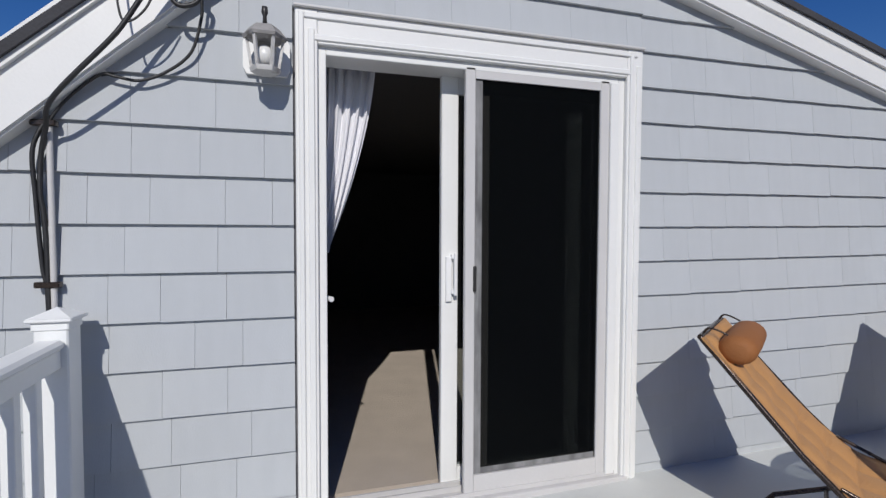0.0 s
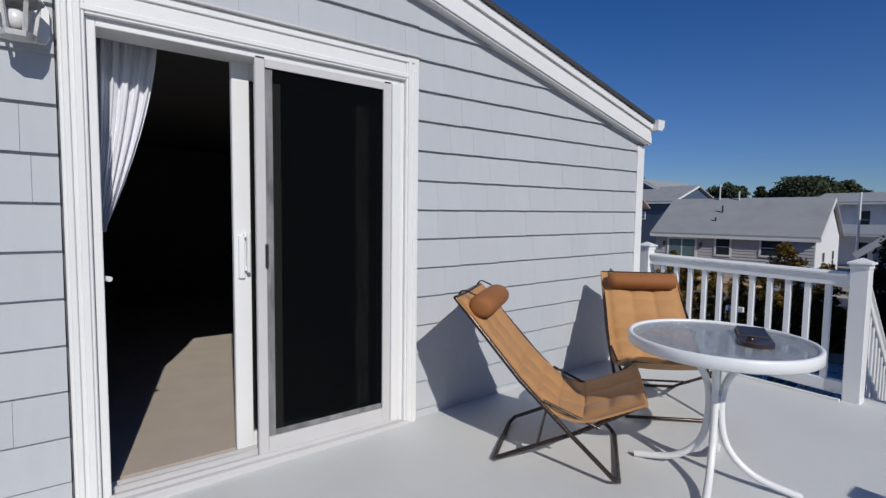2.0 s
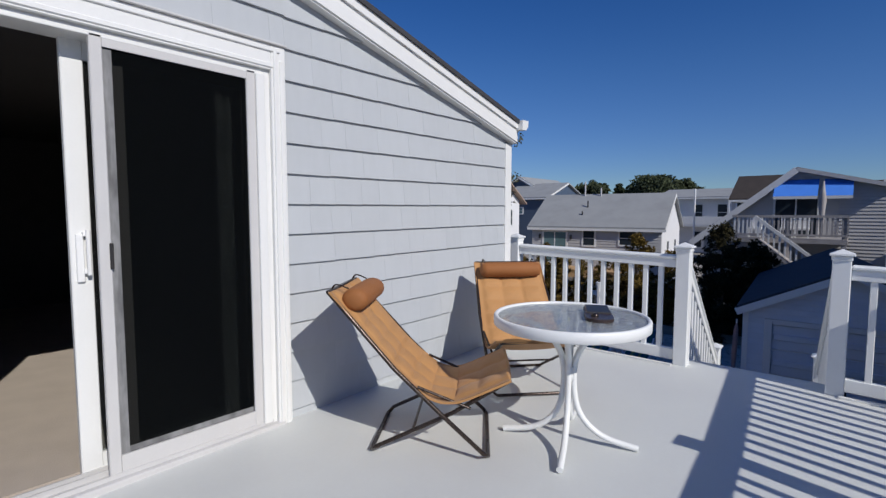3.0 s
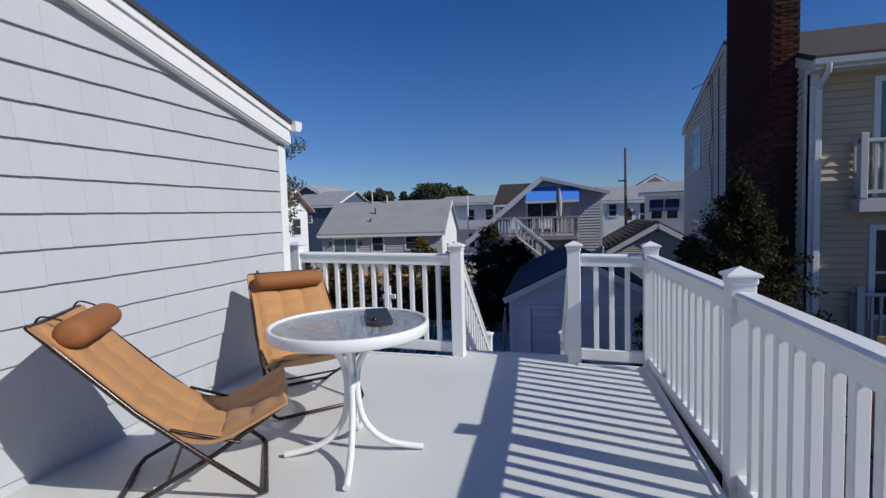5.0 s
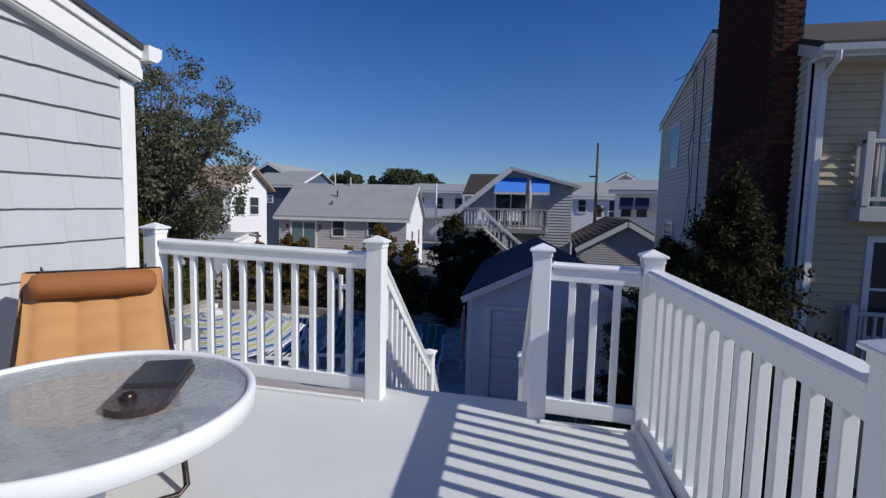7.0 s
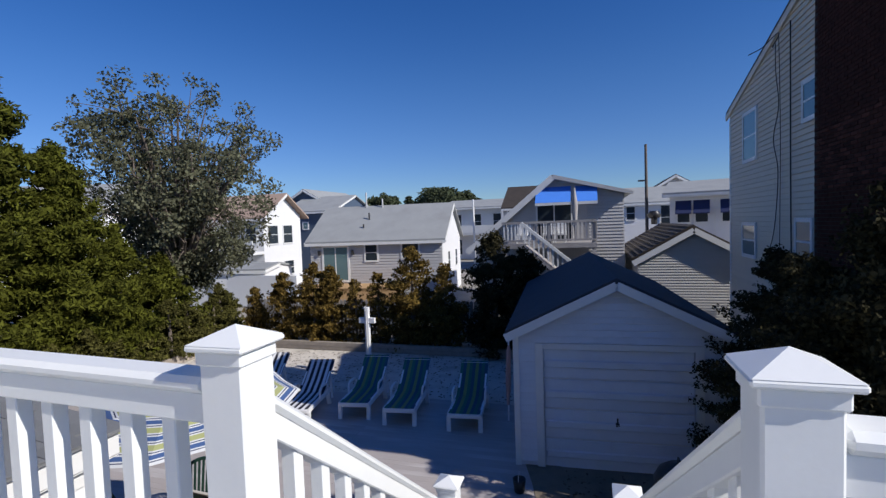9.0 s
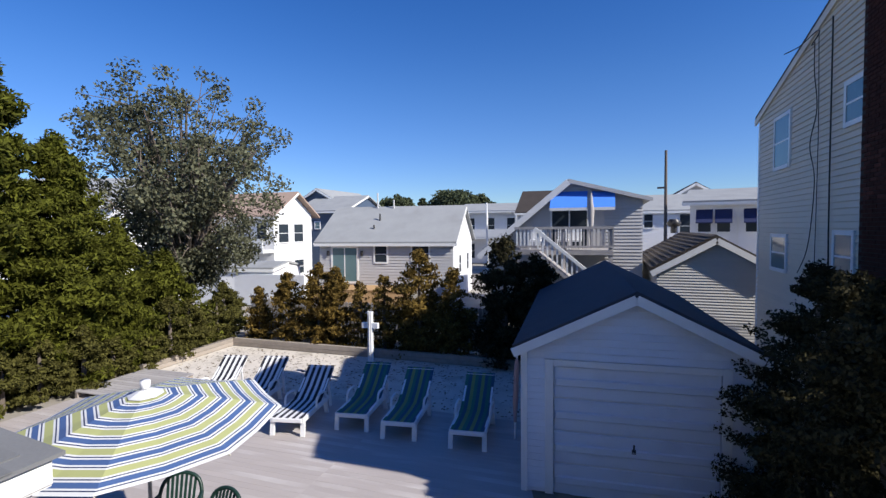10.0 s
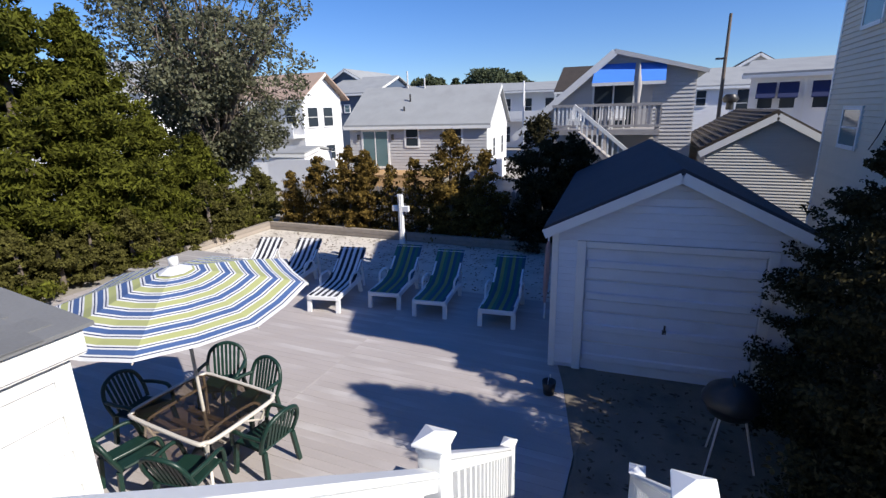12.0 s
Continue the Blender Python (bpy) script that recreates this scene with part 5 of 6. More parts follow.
for i, (y, h, r, m, n) in enumerate(((12.6, 2.1, 0.4, LEAF_CEDAR, 1800), (11.3, 2.7, 0.55, LEAF_CEDAR, 2200), (10.0, 3.0, 0.65, LEAF_CEDAR, 3600), (9.3, 2.9, 0.5, LEAF_CEDAR, 2400), (8.3, 2.5, 0.35, LEAF_CEDAR, 900), (7.4, 2.7, 0.4, LEAF_CEDAR, 1200), (6.1, 3.5, 0.85, LEAF_CEDAR, 5200), (4.9, 2.9, 0.6, LEAF_CEDAR, 2400), (3.2, 3.9, 1.0, LEAF_DARK, 7000), (2.2, 3.4, 0.9, LEAF_DARK, 5000))):
    cone_tree("cedar", (19.45, y, GZ), r * 1.15, h * 1.03, int(n * 3.2), 0.06, m, 60 + i, "browning cedar along the back fence" if m == LEAF_CEDAR else "dense dark cedar along the back fence", "tree", "back cedars", 110, 0.25, 1.6, 1.5)
cone_tree("evergreen", (9.0, -2.55, GZ), 1.4, 4.85, 80000, 0.034, LEAF_DARK, 90, "dark broad evergreen beside the neighbour's chimney", "tree", "", 300, 0.42)
for i, (x, y, r, h) in enumerate(((9.4, -2.08, 1.0, 3.85), (10.7, -2.25, 1.0, 3.8), (12.0, -2.45, 1.05, 3.8), (8.0, -1.95, 0.8, 2.6))):
    cone_tree("evergreen", (x, y, GZ), r, h, 42000, 0.032, LEAF_DARK, 95 + i, "dark evergreen bush beside the asphalt", "bush", "evergreens by the drive", 150, 0.3)


def round_tree(base, r, h, seed):
    rng = np.random.default_rng(seed)
    ob = thing("far_tree", Matrix.Translation(base), "distant dark green tree above the roofs", "tree", "far trees")
    part("trunk", Shape().tube([(0, 0, 0), (0.1, 0, h * 0.5), (0, 0.1, h * 0.8)], 0.2, 6, ends=[0.25, 0.18, 0.06]), BARK, ob)
    spots = []
    for _ in range(40):
        dv = rng.normal(size=3)
        dv /= np.linalg.norm(dv)
        k = rng.uniform(0.22, 0.4) * r
        p = dv * np.array([r, r, h * 0.2]) * rng.uniform(0.4, 0.9)
        spots.append((p[0], p[1], h * 0.74 + p[2] - 0.05 * (p[0] ** 2 + p[1] ** 2) / r, k, k, k * 0.7))
    part("crown", leaf_mesh("crown", spots, 5000, 0.33, rng), LEAF_FAR, ob)


for x, y, r, h, sd in ((82, 35.0, 3.2, 11.0, 1), (84, 31.0, 1.0, 10.2, 2), (82, 25.0, 4.6, 11.4, 3), (83, 20.5, 3.0, 10.2, 4), (86, 29, 3.0, 9.2, 6)):
    round_tree((x, y, GZ), r, h, 110 + sd)

# back fence
fence = thing("fence", pose(20.4, 1.0, GZ), "grey weathered board fence behind the cedars", "fence")
for i in range(84):
    part("board", Shape().prism([(0, 0), (0.13, 0), (0.13, 1.45), (0.065, 1.5), (0, 1.45)], 0, 0.018, "x"), GREYWOOD, fence).matrix_local = pose(0, i * 0.152, 0.02)
for zz in (0.35, 1.15):
    part("rail", Shape().box(0.018, 0, zz, 0.06, 12.8, zz + 0.09), GREYWOOD, fence)


# ---- far houses ----
def simple_house(name, x, y, yaw, w, d, h, rh, wall_m, roof_m, label, wins=(), ridge_x=True, over=0.3, pitch=0.0):
    """A gabled house; its front faces local -y. ridge_x: the ridge runs along the front."""
    ob = thing(name, pose(x, y, GZ, 0, 0, yaw), label, "house")
    s = Shape().box(0, 0, 0, w, d, h)
    if ridge_x:
        s.prism([(0, h), (d, h), (d / 2, h + rh)], 0, w, "x")
        R = [[(-over, -over, h - over * rh / d * 2), (w + over, -over, h - over * rh / d * 2), (w + over, d / 2, h + rh), (-over, d / 2, h + rh)], [(-over, d / 2, h + rh), (w + over, d / 2, h + rh), (w + over, d + over, h - over * rh / d * 2), (-over, d + over, h - over * rh / d * 2)]]
    else:
        s.prism([(0, h), (w, h), (w / 2, h + rh)], 0, d)
        R = [[(-over, -over, h - over * rh / w * 2), (w / 2, -over, h + rh), (w / 2, d + over, h + rh), (-over, d + over, h - over * rh / w * 2)], [(w / 2, -over, h + rh), (w + over, -over, h - over * rh / w * 2), (w + over, d + over, h - over * rh / w * 2), (w / 2, d + over, h + rh)]]
    part("wall", s, wall_m, ob)
    for r in R:
        slab(ob, r, 0.12, roof_m, lift=0.02)
    if not ridge_x:
        for sx in (0, 1):
            part("rake_board", Shape().beam((w / 2, -over - 0.02, h + rh - 0.05), ((w + over) if sx else -over, -over - 0.02, h - over * rh / w * 2 - 0.05), 0.05, 0.2), TRIM, ob)
    else:
        part("fascia", Shape().box(-over, -over - 0.03, h - over * rh / d * 2 - 0.12, w + over, -over, h - over * rh / d * 2 + 0.04), TRIM, ob)
        for gx in (-0.02, w):
            part("rake_board", Shape().beam((gx + 0.01 + (over if gx > 0 else -over), -over, h - over * rh / d * 2 - 0.02), (gx + 0.01 + (over if gx > 0 else -over), d / 2, h + rh - 0.02), 0.04, 0.16), TRIM, ob)
    if pitch:
        if ridge_x:
            lap_siding(ob, Matrix(), lambda z: 0.0, lambda z: w, 0.2, h - 0.1, pitch, wall_m)
        else:
            lap_siding(ob, Matrix(), lambda z: 0.0 if z < h else (z - h) / rh * w / 2, lambda z: w if z < h else w - (z - h) / rh * w / 2, 0.2, h + rh - 0.05, pitch, wall_m)
    for x0, x1, z0, z1, g in wins:
        window(ob, Matrix(), x0, x1, z0, z1, g, w=0.1)
    return ob


# white ranch house over the fence; grey on its front stands for shade
rh_ = simple_house("ranch_house", 29.38, 16.4, -84, 8.1, 6.2, 3.5, 2.0, GREY_SIDE, ROOF_GREY, "white low house, shaded front coloured grey, with a pale grey roof behind the fence", (), True, 0.25, 0.17)
window(rh_, Matrix(), 0.85, 2.35, 1.15, 3.1, TEAL_GLASS, False, name="sliding_door", w=0.12, split_x=True)
window(rh_, Matrix(), 3.5, 4.2, 2.3, 3.2, DARK_GLASS, w=0.1)
window(rh_, Matrix(), 5.75, 6.7, 2.4, 3.2, DARK_GLASS, w=0.1)
TG = pose(8.1, 0, 0, 0, 0, 90)
# sunlit side of the same white house, set apart by a lighter colour
part("gable_wall", Shape().prism([(-0.01, 0), (6.21, 0), (6.21, 3.5), (3.1, 5.5), (-0.01, 3.5)], 8.1, 8.13, "x"), WHITE_SIDE, rh_, "white gable wall, coloured lighter than the front for the sun on it")
window(rh_, TG, 1.6, 2.2, 1.6, 2.6, DARK_GLASS, w=0.06)
window(rh_, TG, 4.2, 4.8, 1.6, 2.6, DARK_GLASS, w=0.06)
for x0, y0, z0, hh in ((2.6, 2.95, 5.35, 1.15), (3.7, 2.9, 5.35, 0.7), (3.2, 1.7, 4.5, 0.65), (3.1, 0.9, 4.0, 0.45)):
    part("vent_pipe", Shape().tube([(x0, y0, z0), (x0, y0, z0 + hh)], 0.05, 8), ALU if z0 > 5 else BLACK, rh_)
for x0 in (0.5, 2.62):
    part("wall_lamp", Shape().box(x0, -0.14, 2.65, x0 + 0.14, -0.02, 2.95, 0.02), BLACK, rh_)
part("back_deck", Shape().box(0.5, -2.4, 0.8, 6.2, -0.05, 0.95).box(0.5, -2.4, 0, 6.2, -2.3, 0.95), NEWWOOD, rh_)

# house with blue awnings, deck and stairs
ah = thing("awning_house", pose(26.0, 5.2, GZ, 0, 0, -90), "grey house with two bright blue awnings over a raised deck", "house")
AP, AZ = 3.46, 3.1 - GZ
part("wall", Shape().prism([(0, 0), (6.4, 0), (6.4, 2.32 - GZ), (AP, AZ), (0.0, 0.3 - GZ)], 0, 7), GREY_SIDE, ah)
lap_siding(ah, Matrix(), lambda z: 4.9 if z < 2.7 - GZ else 3.6, lambda z: 6.4 if z < 2.32 - GZ else 6.4 - (z - 2.32 + GZ) / 0.78 * 2.94, 0.2, AZ - 0.05, 0.14, GREY_SIDE)
part("roof", Shape().hexa([(-0.3, -0.3, 0.08 - GZ), (AP, -0.3, AZ), (AP, 7.2, AZ), (-0.3, 7.2, 0.08 - GZ), (-0.3, -0.3, 0.22 - GZ), (AP, -0.3, AZ + 0.12), (AP, 7.2, AZ + 0.12), (-0.3, 7.2, 0.22 - GZ)]), ROOF_GREY, ah)
part("roof", Shape().hexa([(AP, -0.3, AZ), (6.7, -0.3, 2.24 - GZ), (6.7, 7.2, 2.24 - GZ), (AP, 7.2, AZ), (AP, -0.3, AZ + 0.12), (6.7, -0.3, 2.36 - GZ), (6.7, 7.2, 2.36 - GZ), (AP, 7.2, AZ + 0.12)]), ROOF_GREY, ah)
part("rake_board", Shape().beam((AP, -0.33, AZ + 0.0), (-0.5, -0.33, -0.15 - GZ), 0.06, 0.26), TRIM, ah)
part("rake_board", Shape().beam((AP, -0.33, AZ + 0.02), (6.75, -0.33, 2.26 - GZ), 0.06, 0.14), GREY_SIDE, ah)
window(ah, Matrix(), 2.75, 4.2, 0.22 - GZ, 1.95 - GZ, DARK_GLASS, False, name="sliding_door", w=0.08, split_x=True)
for x0, x1 in ((2.72, 4.22), (4.4, 5.32)):
    aw = part("awning", Shape().hexa([(x0, -0.75, 1.95 - GZ), (x1, -0.75, 1.95 - GZ), (x1, 0, 2.66 - GZ), (x0, 0, 2.66 - GZ), (x0, -0.75, 1.99 - GZ), (x1, -0.75, 1.99 - GZ), (x1, 0, 2.7 - GZ), (x0, 0, 2.7 - GZ)]), BLUE_AWNING, ah, "bright blue canvas awning")
    part("valance", Shape().box(x0, -0.77, 1.86 - GZ, x1, -0.75, 1.98 - GZ), TRIM, aw)
part("deck", Shape().box(1.5, -2.2, 0.1 - GZ, 5.25, 0, 0.28 - GZ), GREYWOOD, ah)
for x in (1.6, 3.4, 5.15):
    part("deck_post", Shape().box(x - 0.08, -2.15, 0, x + 0.08, -2.0, 1.2 - GZ), GREYWOOD, ah)
dr = part("deck_rail", Shape().box(1.5, -2.22, 1.1 - GZ, 5.25, -2.1, 1.2 - GZ).box(1.5, -2.2, 0.38 - GZ, 5.25, -2.14, 0.46 - GZ), GREYWOOD, ah)
for i in range(25):
    part("picket", Shape().box(1.56 + i * 0.152, -2.19, 0.4 - GZ, 1.62 + i * 0.152, -2.15, 1.1 - GZ), TRIM if i < 8 else GREYWOOD, dr)
st = part("deck_stairs", Shape().beam((2.5, -2.5, 0.2 - GZ), (5.4, -2.5, -2.2 - GZ), 0.9, 0.16), GREYWOOD, ah)
part("stair_rail", Shape().beam((2.4, -2.95, 1.15 - GZ), (5.0, -2.95, -1.0 - GZ), 0.1, 0.12), TRIM, st)
for i in range(14):
    x = 2.5 + i * 0.18
    part("picket", Shape().box(x, -2.97, 0.35 - GZ - i * 0.149, x + 0.06, -2.93, 1.08 - GZ - i * 0.149), TRIM, st)
part("furled_parasol", Shape().tube([(4.4, -1.0, 0.3 - GZ), (4.4, -1.0, 1.2 - GZ), (4.4, -1.0, 1.8 - GZ), (4.4, -1.0, 2.55 - GZ)], 0.1, 8, ends=[0.03, 0.09, 0.13, 0.03]), GREYWOOD, ah)
for x in (2.0, 3.1, 3.6):
    part("deck_chair", Shape().box(x, -1.6, 0.6 - GZ, x + 0.45, -1.2, 0.68 - GZ).box(x, -1.22, 0.6 - GZ, x + 0.45, -1.16, 1.15 - GZ).box(x, -1.6, 0.28 - GZ, x + 0.05, -1.55, 0.6 - GZ).box(x + 0.4, -1.6, 0.28 - GZ, x + 0.45, -1.55, 0.6 - GZ), WHITE_PLASTIC, ah)

# shed with the brown roof
sd = simple_house("shed", 23.2, -1.5, -90, 3.7, 8.0, 2.72, 1.06, SHED_SIDE, ROOF_BROWN, "pale grey-beige sided outbuilding with a dark brown shingle roof", (), False, 0.2, 0.1)
for r in range(11):
    f0, f1 = r / 11, (r + 1) / 11
    xa, xb = -0.22 + f0 * 2.07, -0.22 + f1 * 2.07
    za, zb = 2.73 + f0 * 1.19, 2.73 + f1 * 1.19
    part("roof_course", Shape().hexa([(xa, -0.22, za), (xb, -0.22, zb - 0.02), (xb, 8.2, zb - 0.02), (xa, 8.2, za), (xa, -0.22, za + 0.06), (xb, -0.22, zb + 0.02), (xb, 8.2, zb + 0.02), (xa, 8.2, za + 0.06)]), ROOF_BROWN, sd)
part("roof_vent", Shape().tube([(1.3, 6.5, 3.9), (1.3, 6.5, 4.2)], 0.15, 10).tube([(1.3, 6.5, 4.2), (1.3, 6.5, 4.35), (1.3, 6.5, 4.55)], 0.25, 12, ends=[0.24, 0.34, 0.2]), BLACK, sd)

# white house with navy awnings
fw = simple_house("white_house", 34.0, -4.1, -90 - 12, 6.5, 8.0, 5.5, 0.8, WHITE_SIDE, ROOF_GREY, "white two-storey house with small navy awnings", (), True, 0.35, 0.0)
for x0 in (0.4, 1.3, 2.6):
    wn_ = window(fw, Matrix(), x0, x0 + 0.6, 3.9, 4.9, DARK_GLASS, w=0.08)
    part("awning", Shape().hexa([(x0 - 0.1, -0.5, 4.35), (x0 + 0.7, -0.5, 4.35), (x0 + 0.7, 0, 5.05), (x0 - 0.1, 0, 5.05), (x0 - 0.1, -0.5, 4.4), (x0 + 0.7, -0.5, 4.4), (x0 + 0.7, 0, 5.1), (x0 - 0.1, 0, 5.1)]), NAVY, wn_)
part("downspout", Shape().box(2.2, -0.1, 0.5, 2.28, -0.02, 5.3), TRIM, fw)
simple_house("beach_house", 45.0, -2.0, -90, 4.2, 8, 5.4, 1.3, WHITE_SIDE, ROOF_GREY, "distant white house with a grey roof and porch", ((0.5, 1.1, 4.1, 5.1, DARK_GLASS), (3.0, 3.7, 3.3, 5.1, DARK_GLASS)), True, 0.3)
simple_house("beach_house", 52.0, -4.6, -90, 5.0, 8, 6.4, 1.5, GREY_SIDE, ROOF, "distant grey house with a dark roof", (), False, 0.3)
simple_house("beach_house", 55.0, 0.5, -90, 7.0, 8, 5.6, 1.6, GREY_SIDE, ROOF_BROWN, "distant house with a brown roof", (), True, 0.3)
simple_house("beach_house", 47.0, 7.7, -90, 4.5, 8, 5.5, 2.0, GREY_SIDE, ROOF_BROWN, "distant shingled house with a brown roof and chimney", ((0.4, 1.0, 4.3, 5.2, DARK_GLASS),), True, 0.2)
mo = simple_house("motel", 60.0, 16.6, -90, 10.0, 9, 6.2, 0.9, WHITE_SIDE, ROOF_GREY, "distant white two-storey motel with a balcony", tuple((x, x + 0.9, z0, z0 + 1.7, DARK_GLASS) for x in (0.6, 3.0, 5.4, 7.8) for z0 in (0.6, 3.6)), True, 0.9)
part("balcony", Shape().box(0, -1.4, 2.9, 10, 0, 3.1).box(0, -1.42, 3.1, 10, -1.36, 4.0), TRIM, mo)
for x in (0.1, 3.3, 6.6, 9.8):
    part("balcony_post", Shape().box(x, -1.4, 0, x + 0.14, -1.26, 6.1), TRIM, mo)
simple_house("beach_house", 46.0, 30.0, -90, 5.6, 9, 6.0, 1.6, BLUE_SIDE, ROOF_GREY, "distant dark blue house with a grey roof", ((1.3, 1.8, 4.3, 4.9, TEAL_GLASS), (2.3, 2.8, 4.3, 4.9, TEAL_GLASS)), True, 0.3)
simple_house("beach_house", 50.0, 32.0, -90, 4.0, 9, 7.4, 1.1, BLUE_SIDE, ROOF_GREY, "distant dark blue gabled house with white trim", (), False, 0.3)
tn = simple_house("beach_house", 33.0, 29.1, -90, 6.6, 4.6, 5.4, 1.5, WHITE_SIDE, ROOF_TAN, "white house with a tan roof behind the tree", ((5.2, 6.0, 3.4, 4.7, DARK_GLASS), (5.2, 6.1, 1.0, 1.8, DARK_GLASS)), True, 0.5)
for z0, z1 in ((3.3, 4.6), (0.9, 1.9)):
    for y0 in (0.5, 2.3):
        window(tn, pose(6.6, 0, 0, 0, 0, 90), y0, y0 + 1.1, z0, z1, DARK_GLASS, w=0.08)
part("balcony", Shape().box(3.5, -1.2, 2.6, 6.6, 0, 2.8).box(3.5, -1.22, 2.8, 6.6, -1.16, 3.6), TRIM, tn)
simple_house("beach_house", 30.0, 36.7, -80, 7.5, 8, 5.6, 2.2, WHITE_SIDE, ROOF_GREY, "white gabled house behind the large tree", ((1.5, 2.6, 2.6, 3.8, DARK_GLASS), (4.6, 5.4, 2.6, 3.8, DARK_GLASS)), False, 0.35, 0.2)
simple_house("beach_house", 26.5, 21.2, -84, 3.4, 3.0, 2.0, 0.25, WHITE_SIDE, ROOF_GREY, "low white outbuilding behind the cedars", (), True, 0.1)
setting("wall_garden", Shape().box(26.6, 15.6, GZ, 26.8, 24.0, GZ + 1.75), WHITE_SIDE, "white garden wall behind the cedars", "wall")
simple_house("beach_house", 70.0, 24.0, -90, 16.0, 9, 5.4, 1.6, GREY_SIDE, ROOF_GREY, "row of distant grey houses", (), True, 0.3)
simple_house("beach_house", 24.0, 40.0, -70, 10.0, 9, 6.0, 2.0, WHITE_SIDE, ROOF_GREY, "white house beyond the conifers", (), True, 0.3)

up = thing("utility_pole", pose(38.0, -3.3, GZ, 0, 1.5, 0), "dark leaning wooden utility pole", "pole")
part("shaft", Shape().tube([(0, 0, 0), (0, 0, 9.0)], 0.15, 10, ends=[0.12, 0.08]), BARK, up)
part("transformer_arm", Shape().box(-0.08, -0.05, 6.6, 0.08, 0.5, 6.7), BLACK, up)
fp = thing("flagpole", pose(50.0, 11.2, GZ), "slim white flagpole between the houses", "pole")
part("shaft", Shape().tube([(0, 0, 0), (0, 0, 6.6)], 0.08, 8), WHITE_PLASTIC, fp)

# unseen plain house, added on the sunny side to shade the yards
simple_house("unseen_shade_house", 0.5, -20.4, 0, 9.0, 8.0, 8.9, 1.2, GREY_SIDE, ROOF_GREY, "unseen plain grey house added on the south side to shade the yard", (), True, 0.3)

# lumber leaning in the neighbour's yard
lb = thing("lumber_frame", pose(4.3, -2.1, GZ), "raw lumber bracing of unfinished steps in the neighbour's yard", "lumber")
part("brace", Shape().beam((-0.35, 0.0, 4.1), (0.85, 0.0, 1.6), 0.05, 0.1), NEWWOOD, lb)
part("upright", Shape().box(-0.05, -0.05, 0, 0.05, 0.05, 3.45), NEWWOOD, lb)
part("upright", Shape().box(-1.4, -0.05, 0, -1.3, 0.05, 3.3), NEWWOOD, lb)
part("landing", Shape().box(-1.5, -1.2, 3.25, 0.0, -0.06, 3.33), NEWWOOD, lb)
part("header", Shape().box(-1.5, -0.055, 3.1, 0.0, 0.055, 3.24), NEWWOOD, lb)
for i in range(4):
    part("tread", Shape().box(-1.3, -0.95, 2.9 - i * 0.35, -0.1, -0.7, 2.94 - i * 0.35), NEWWOOD, lb)

# cables down the neighbour's side wall
nc = thing("house_cables", None, "black cables hanging down the neighbour's siding", "cable")
for pts, r in (([(16.7, -3.9, 5.0), (16.75, -3.92, 4.4), (16.6, -3.93, 3.6), (16.9, -3.92, 2.9), (16.65, -3.93, 2.2), (16.75, -3.93, 1.3), (17.0, -3.93, 0.6), (17.5, -3.93, 0.1)], 0.01),
               ([(16.5, -3.9, 5.1), (16.5, -3.93, 3.0), (16.55, -3.93, 0.2)], 0.008), ([(15.9, -3.92, 5.2), (15.9, -3.94, 0.4), (15.6, -3.94, 0.1)], 0.016),
               ([(16.7, -3.88, 4.95), (16.4, -3.75, 4.85), (16.2, -3.8, 5.0), (16.5, -3.86, 5.15), (16.9, -3.7, 5.0), (17.2, -3.5, 4.95)], 0.011)):
    part("cable", Shape().tube(smooth_path(pts, 6), r, 6), CABLE, nc)

# ---- pieces: wall shingles, patio planks, chimney bricks ----
def shingle_rows(x0, x1, first, pitch, top, wide=0.12, k=0.0012, rise=0.0):
    widths = [wide + 0.03 * i for i in range(7)]
    meshes = {}
    zc = first
    while zc < top:
        x = x0
        while x < x1 - 0.02:
            w = min(random.choice(widths), x1 - x)
            if x1 - x - w < 0.08:
                w = x1 - x
            za, zb = (max(0.004, min(pitch, gable_z(q) + 0.09 - zc)) for q in (x, x + w))
            if max(za, zb) > 0.02:
                key = (round(w, 3), round(za, 2), round(zb, 2))
                if key not in meshes:
                    ha, hb = key[1] + 0.012, key[2] + 0.012
                    meshes[key] = Shape().hexa([(k, -0.026, 0), (w - k, -0.026, 0), (w - k, 0, 0), (k, 0, 0), (k, -0.007, ha), (w - k, -0.007, hb), (w - k, 0, hb), (k, 0, ha)]).mesh("shingle")
                ob = part("shingle", meshes[key], SHINGLE, wall_front)
                ob.location = (x, WY + random.uniform(-0.9, 0.9) * k, zc + random.uniform(-2.0, 2.0) * k + rise * (x - x0))
            x += w
        zc += pitch


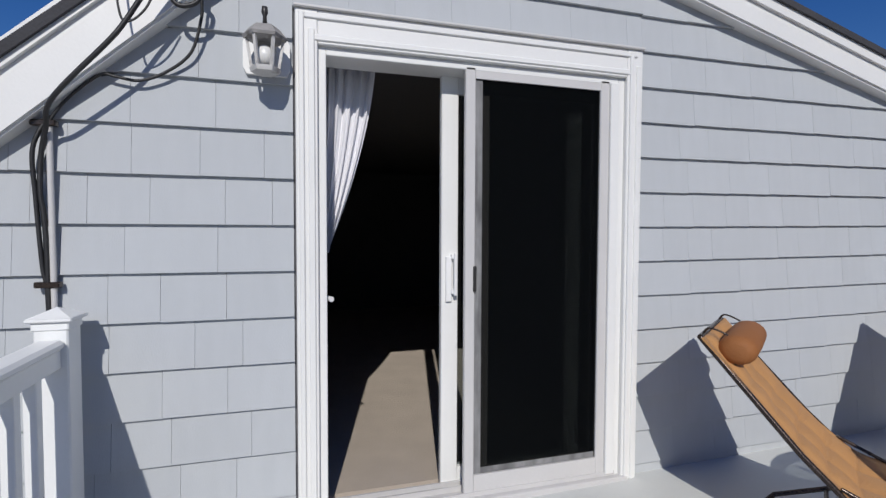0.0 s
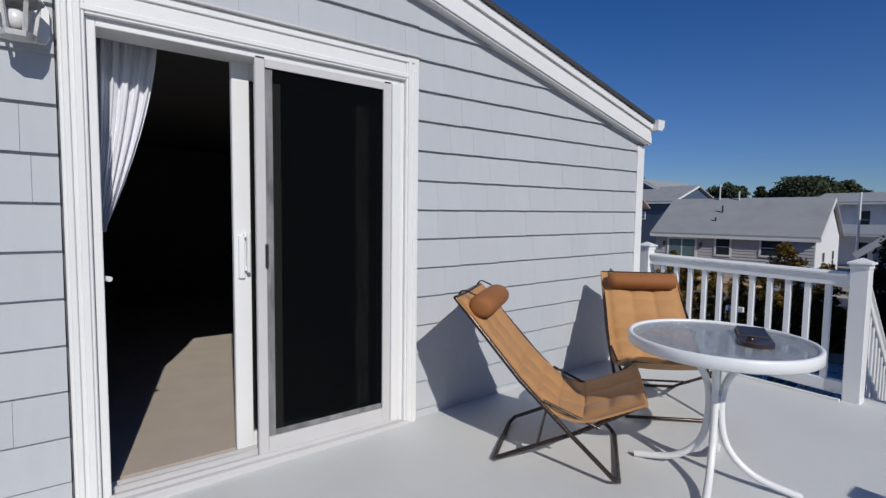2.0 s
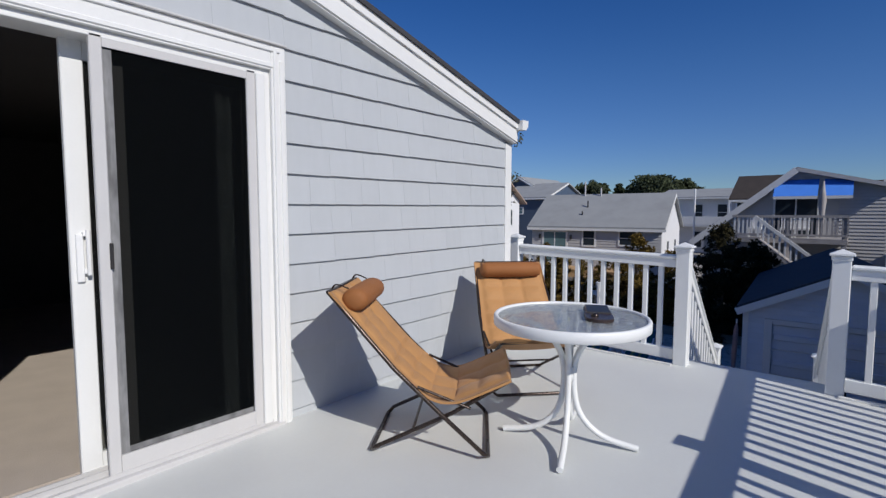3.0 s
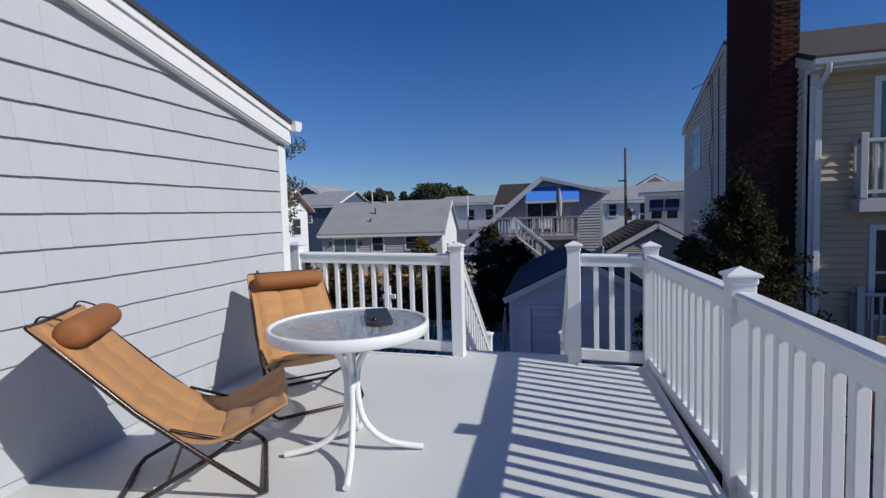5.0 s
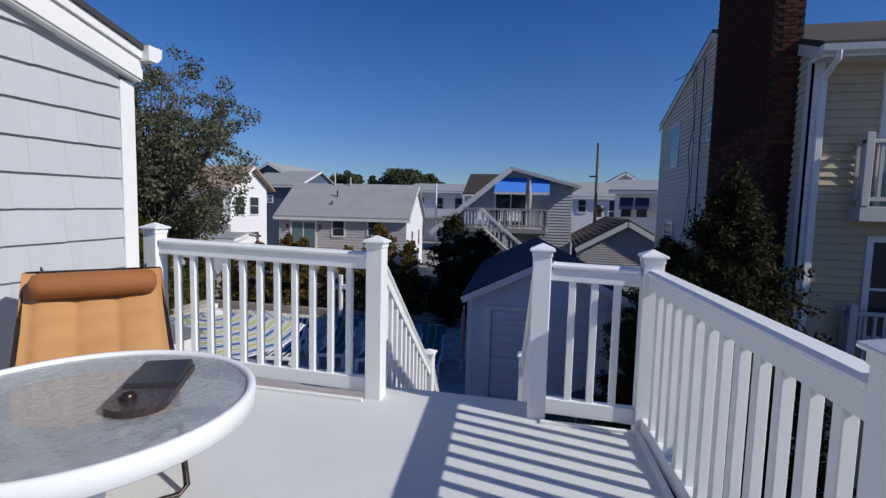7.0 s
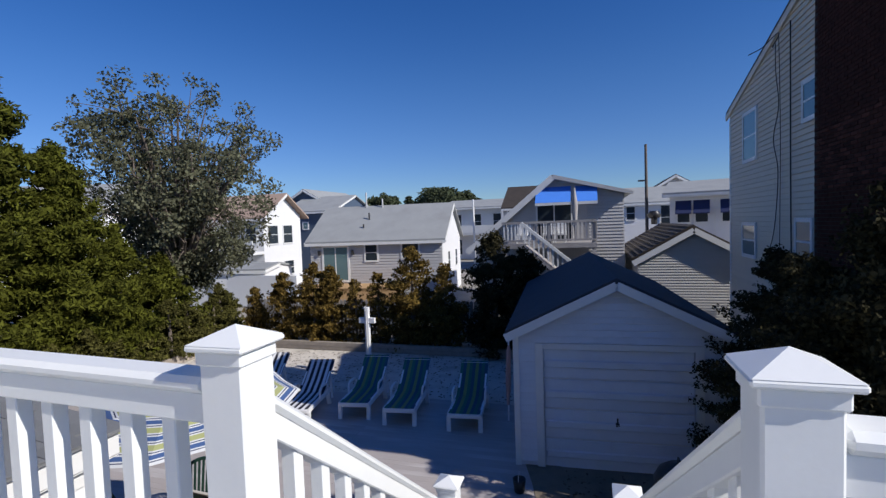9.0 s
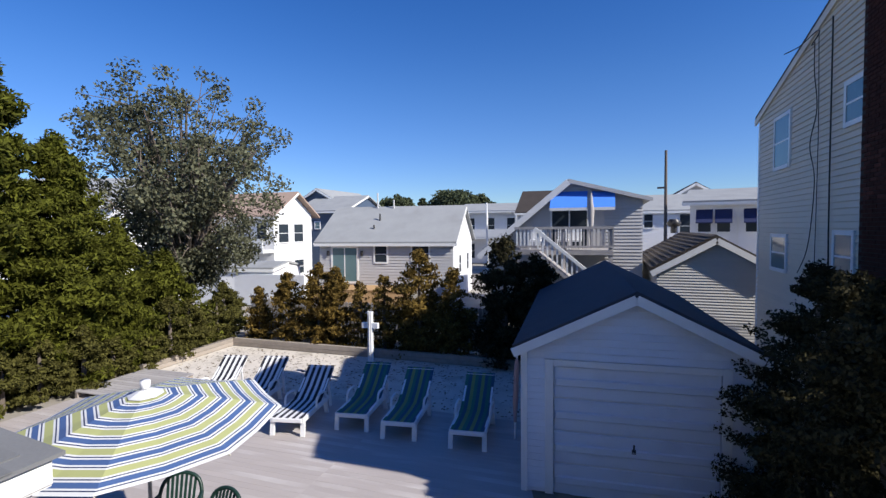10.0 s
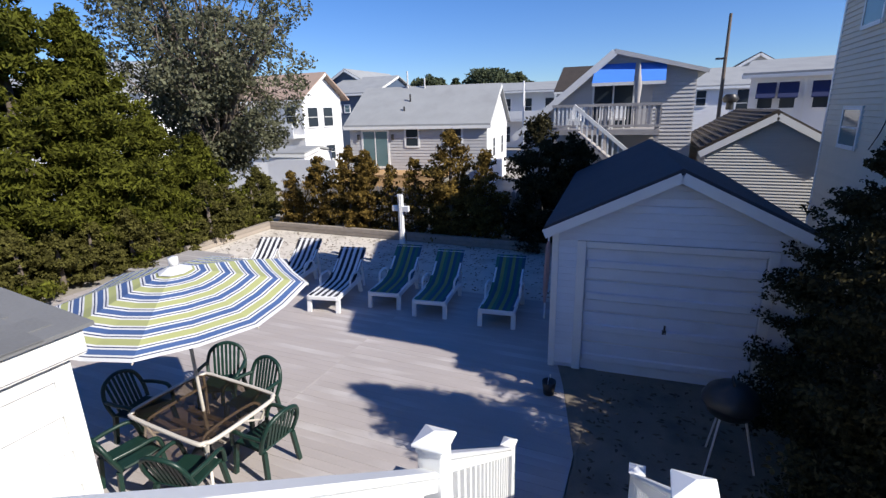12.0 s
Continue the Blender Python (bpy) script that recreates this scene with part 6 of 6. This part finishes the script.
shingle_rows(-1.3, 0.375, -0.04, 0.1925, 2.6, 0.15, 0.0006)
shingle_rows(2.085, 4.42, 0.055, 0.1795, 2.4, 0.16, 0.0003, 0.01)
shingle_rows(2.085, 4.42, -0.1245, 0.1795, -0.02, 0.16, 0.0004)
shingle_rows(0.375, 2.085, 2.214, 0.18, 2.9, 0.2, 0.0004)

patio = setting("patio", Shape().box(5.2, 0.74, GZ - 0.2, 14.88, 13.0, GZ - 0.03), TIMBER, "grey painted plank patio", "patio")
pl = Shape().box(0, 0, -0.03, 0.1388, 4.084, 0.0, 0.002).mesh("plank")
for i in range(69):
    for j in range(3):
        ob = part("plank", pl, PLANK, patio)
        ob.location = (5.2 + i * 0.1405, 0.74 + j * 4.085, GZ + random.uniform(-0.0015, 0.0015))

bw, bh = 0.205, 0.066
brick = Shape().box(0, -0.05, 0, bw - 0.01, 0, bh - 0.01, 0.004).mesh("brick")
rest = Shape()
made = 0
for r in range(int(CHT / bh)):
    zc = r * bh
    x = CHX0 + (0.0 if r % 2 else -0.1)
    near = 4.6 < zc < 6.4
    while x < CHX1 - 0.05:
        if x > CHX0 - 0.02 and x + bw < CHX1 + 0.02:
            if near and made < 220:
                ob = part("brick", brick, BRICK, CH_FACE)
                ob.matrix_local = pose(x + bw - 0.01, CHD - 0.046 + random.uniform(0, 0.003), zc, 0, 0, 180)
                made += 1
            elif zc > 2.2:
                rest.box(x, CHD - 0.05, zc, x + bw - 0.01, CHD + random.uniform(0, 0.004), zc + bh - 0.01)
        x += bw
    for k in range(2):
        y0 = 0.0 + k * bw - (0.1 if r % 2 else 0)
        if y0 >= -0.01 and y0 + bw <= CHD + 0.06:
            if 5.4 < zc < 8.8:
                ob = part("brick", brick, BRICK, CH_FACE)
                ob.matrix_local = pose(CHX0 + 0.046, y0 + bw - 0.01, zc, 0, 0, -90)
            elif zc > 2.2:
                rest.box(CHX0 - 0.002, y0, zc, CHX0 + 0.05, y0 + bw - 0.01, zc + bh - 0.01)
part("brickwork", rest, BRICK, CH_FACE, kind="stuff")
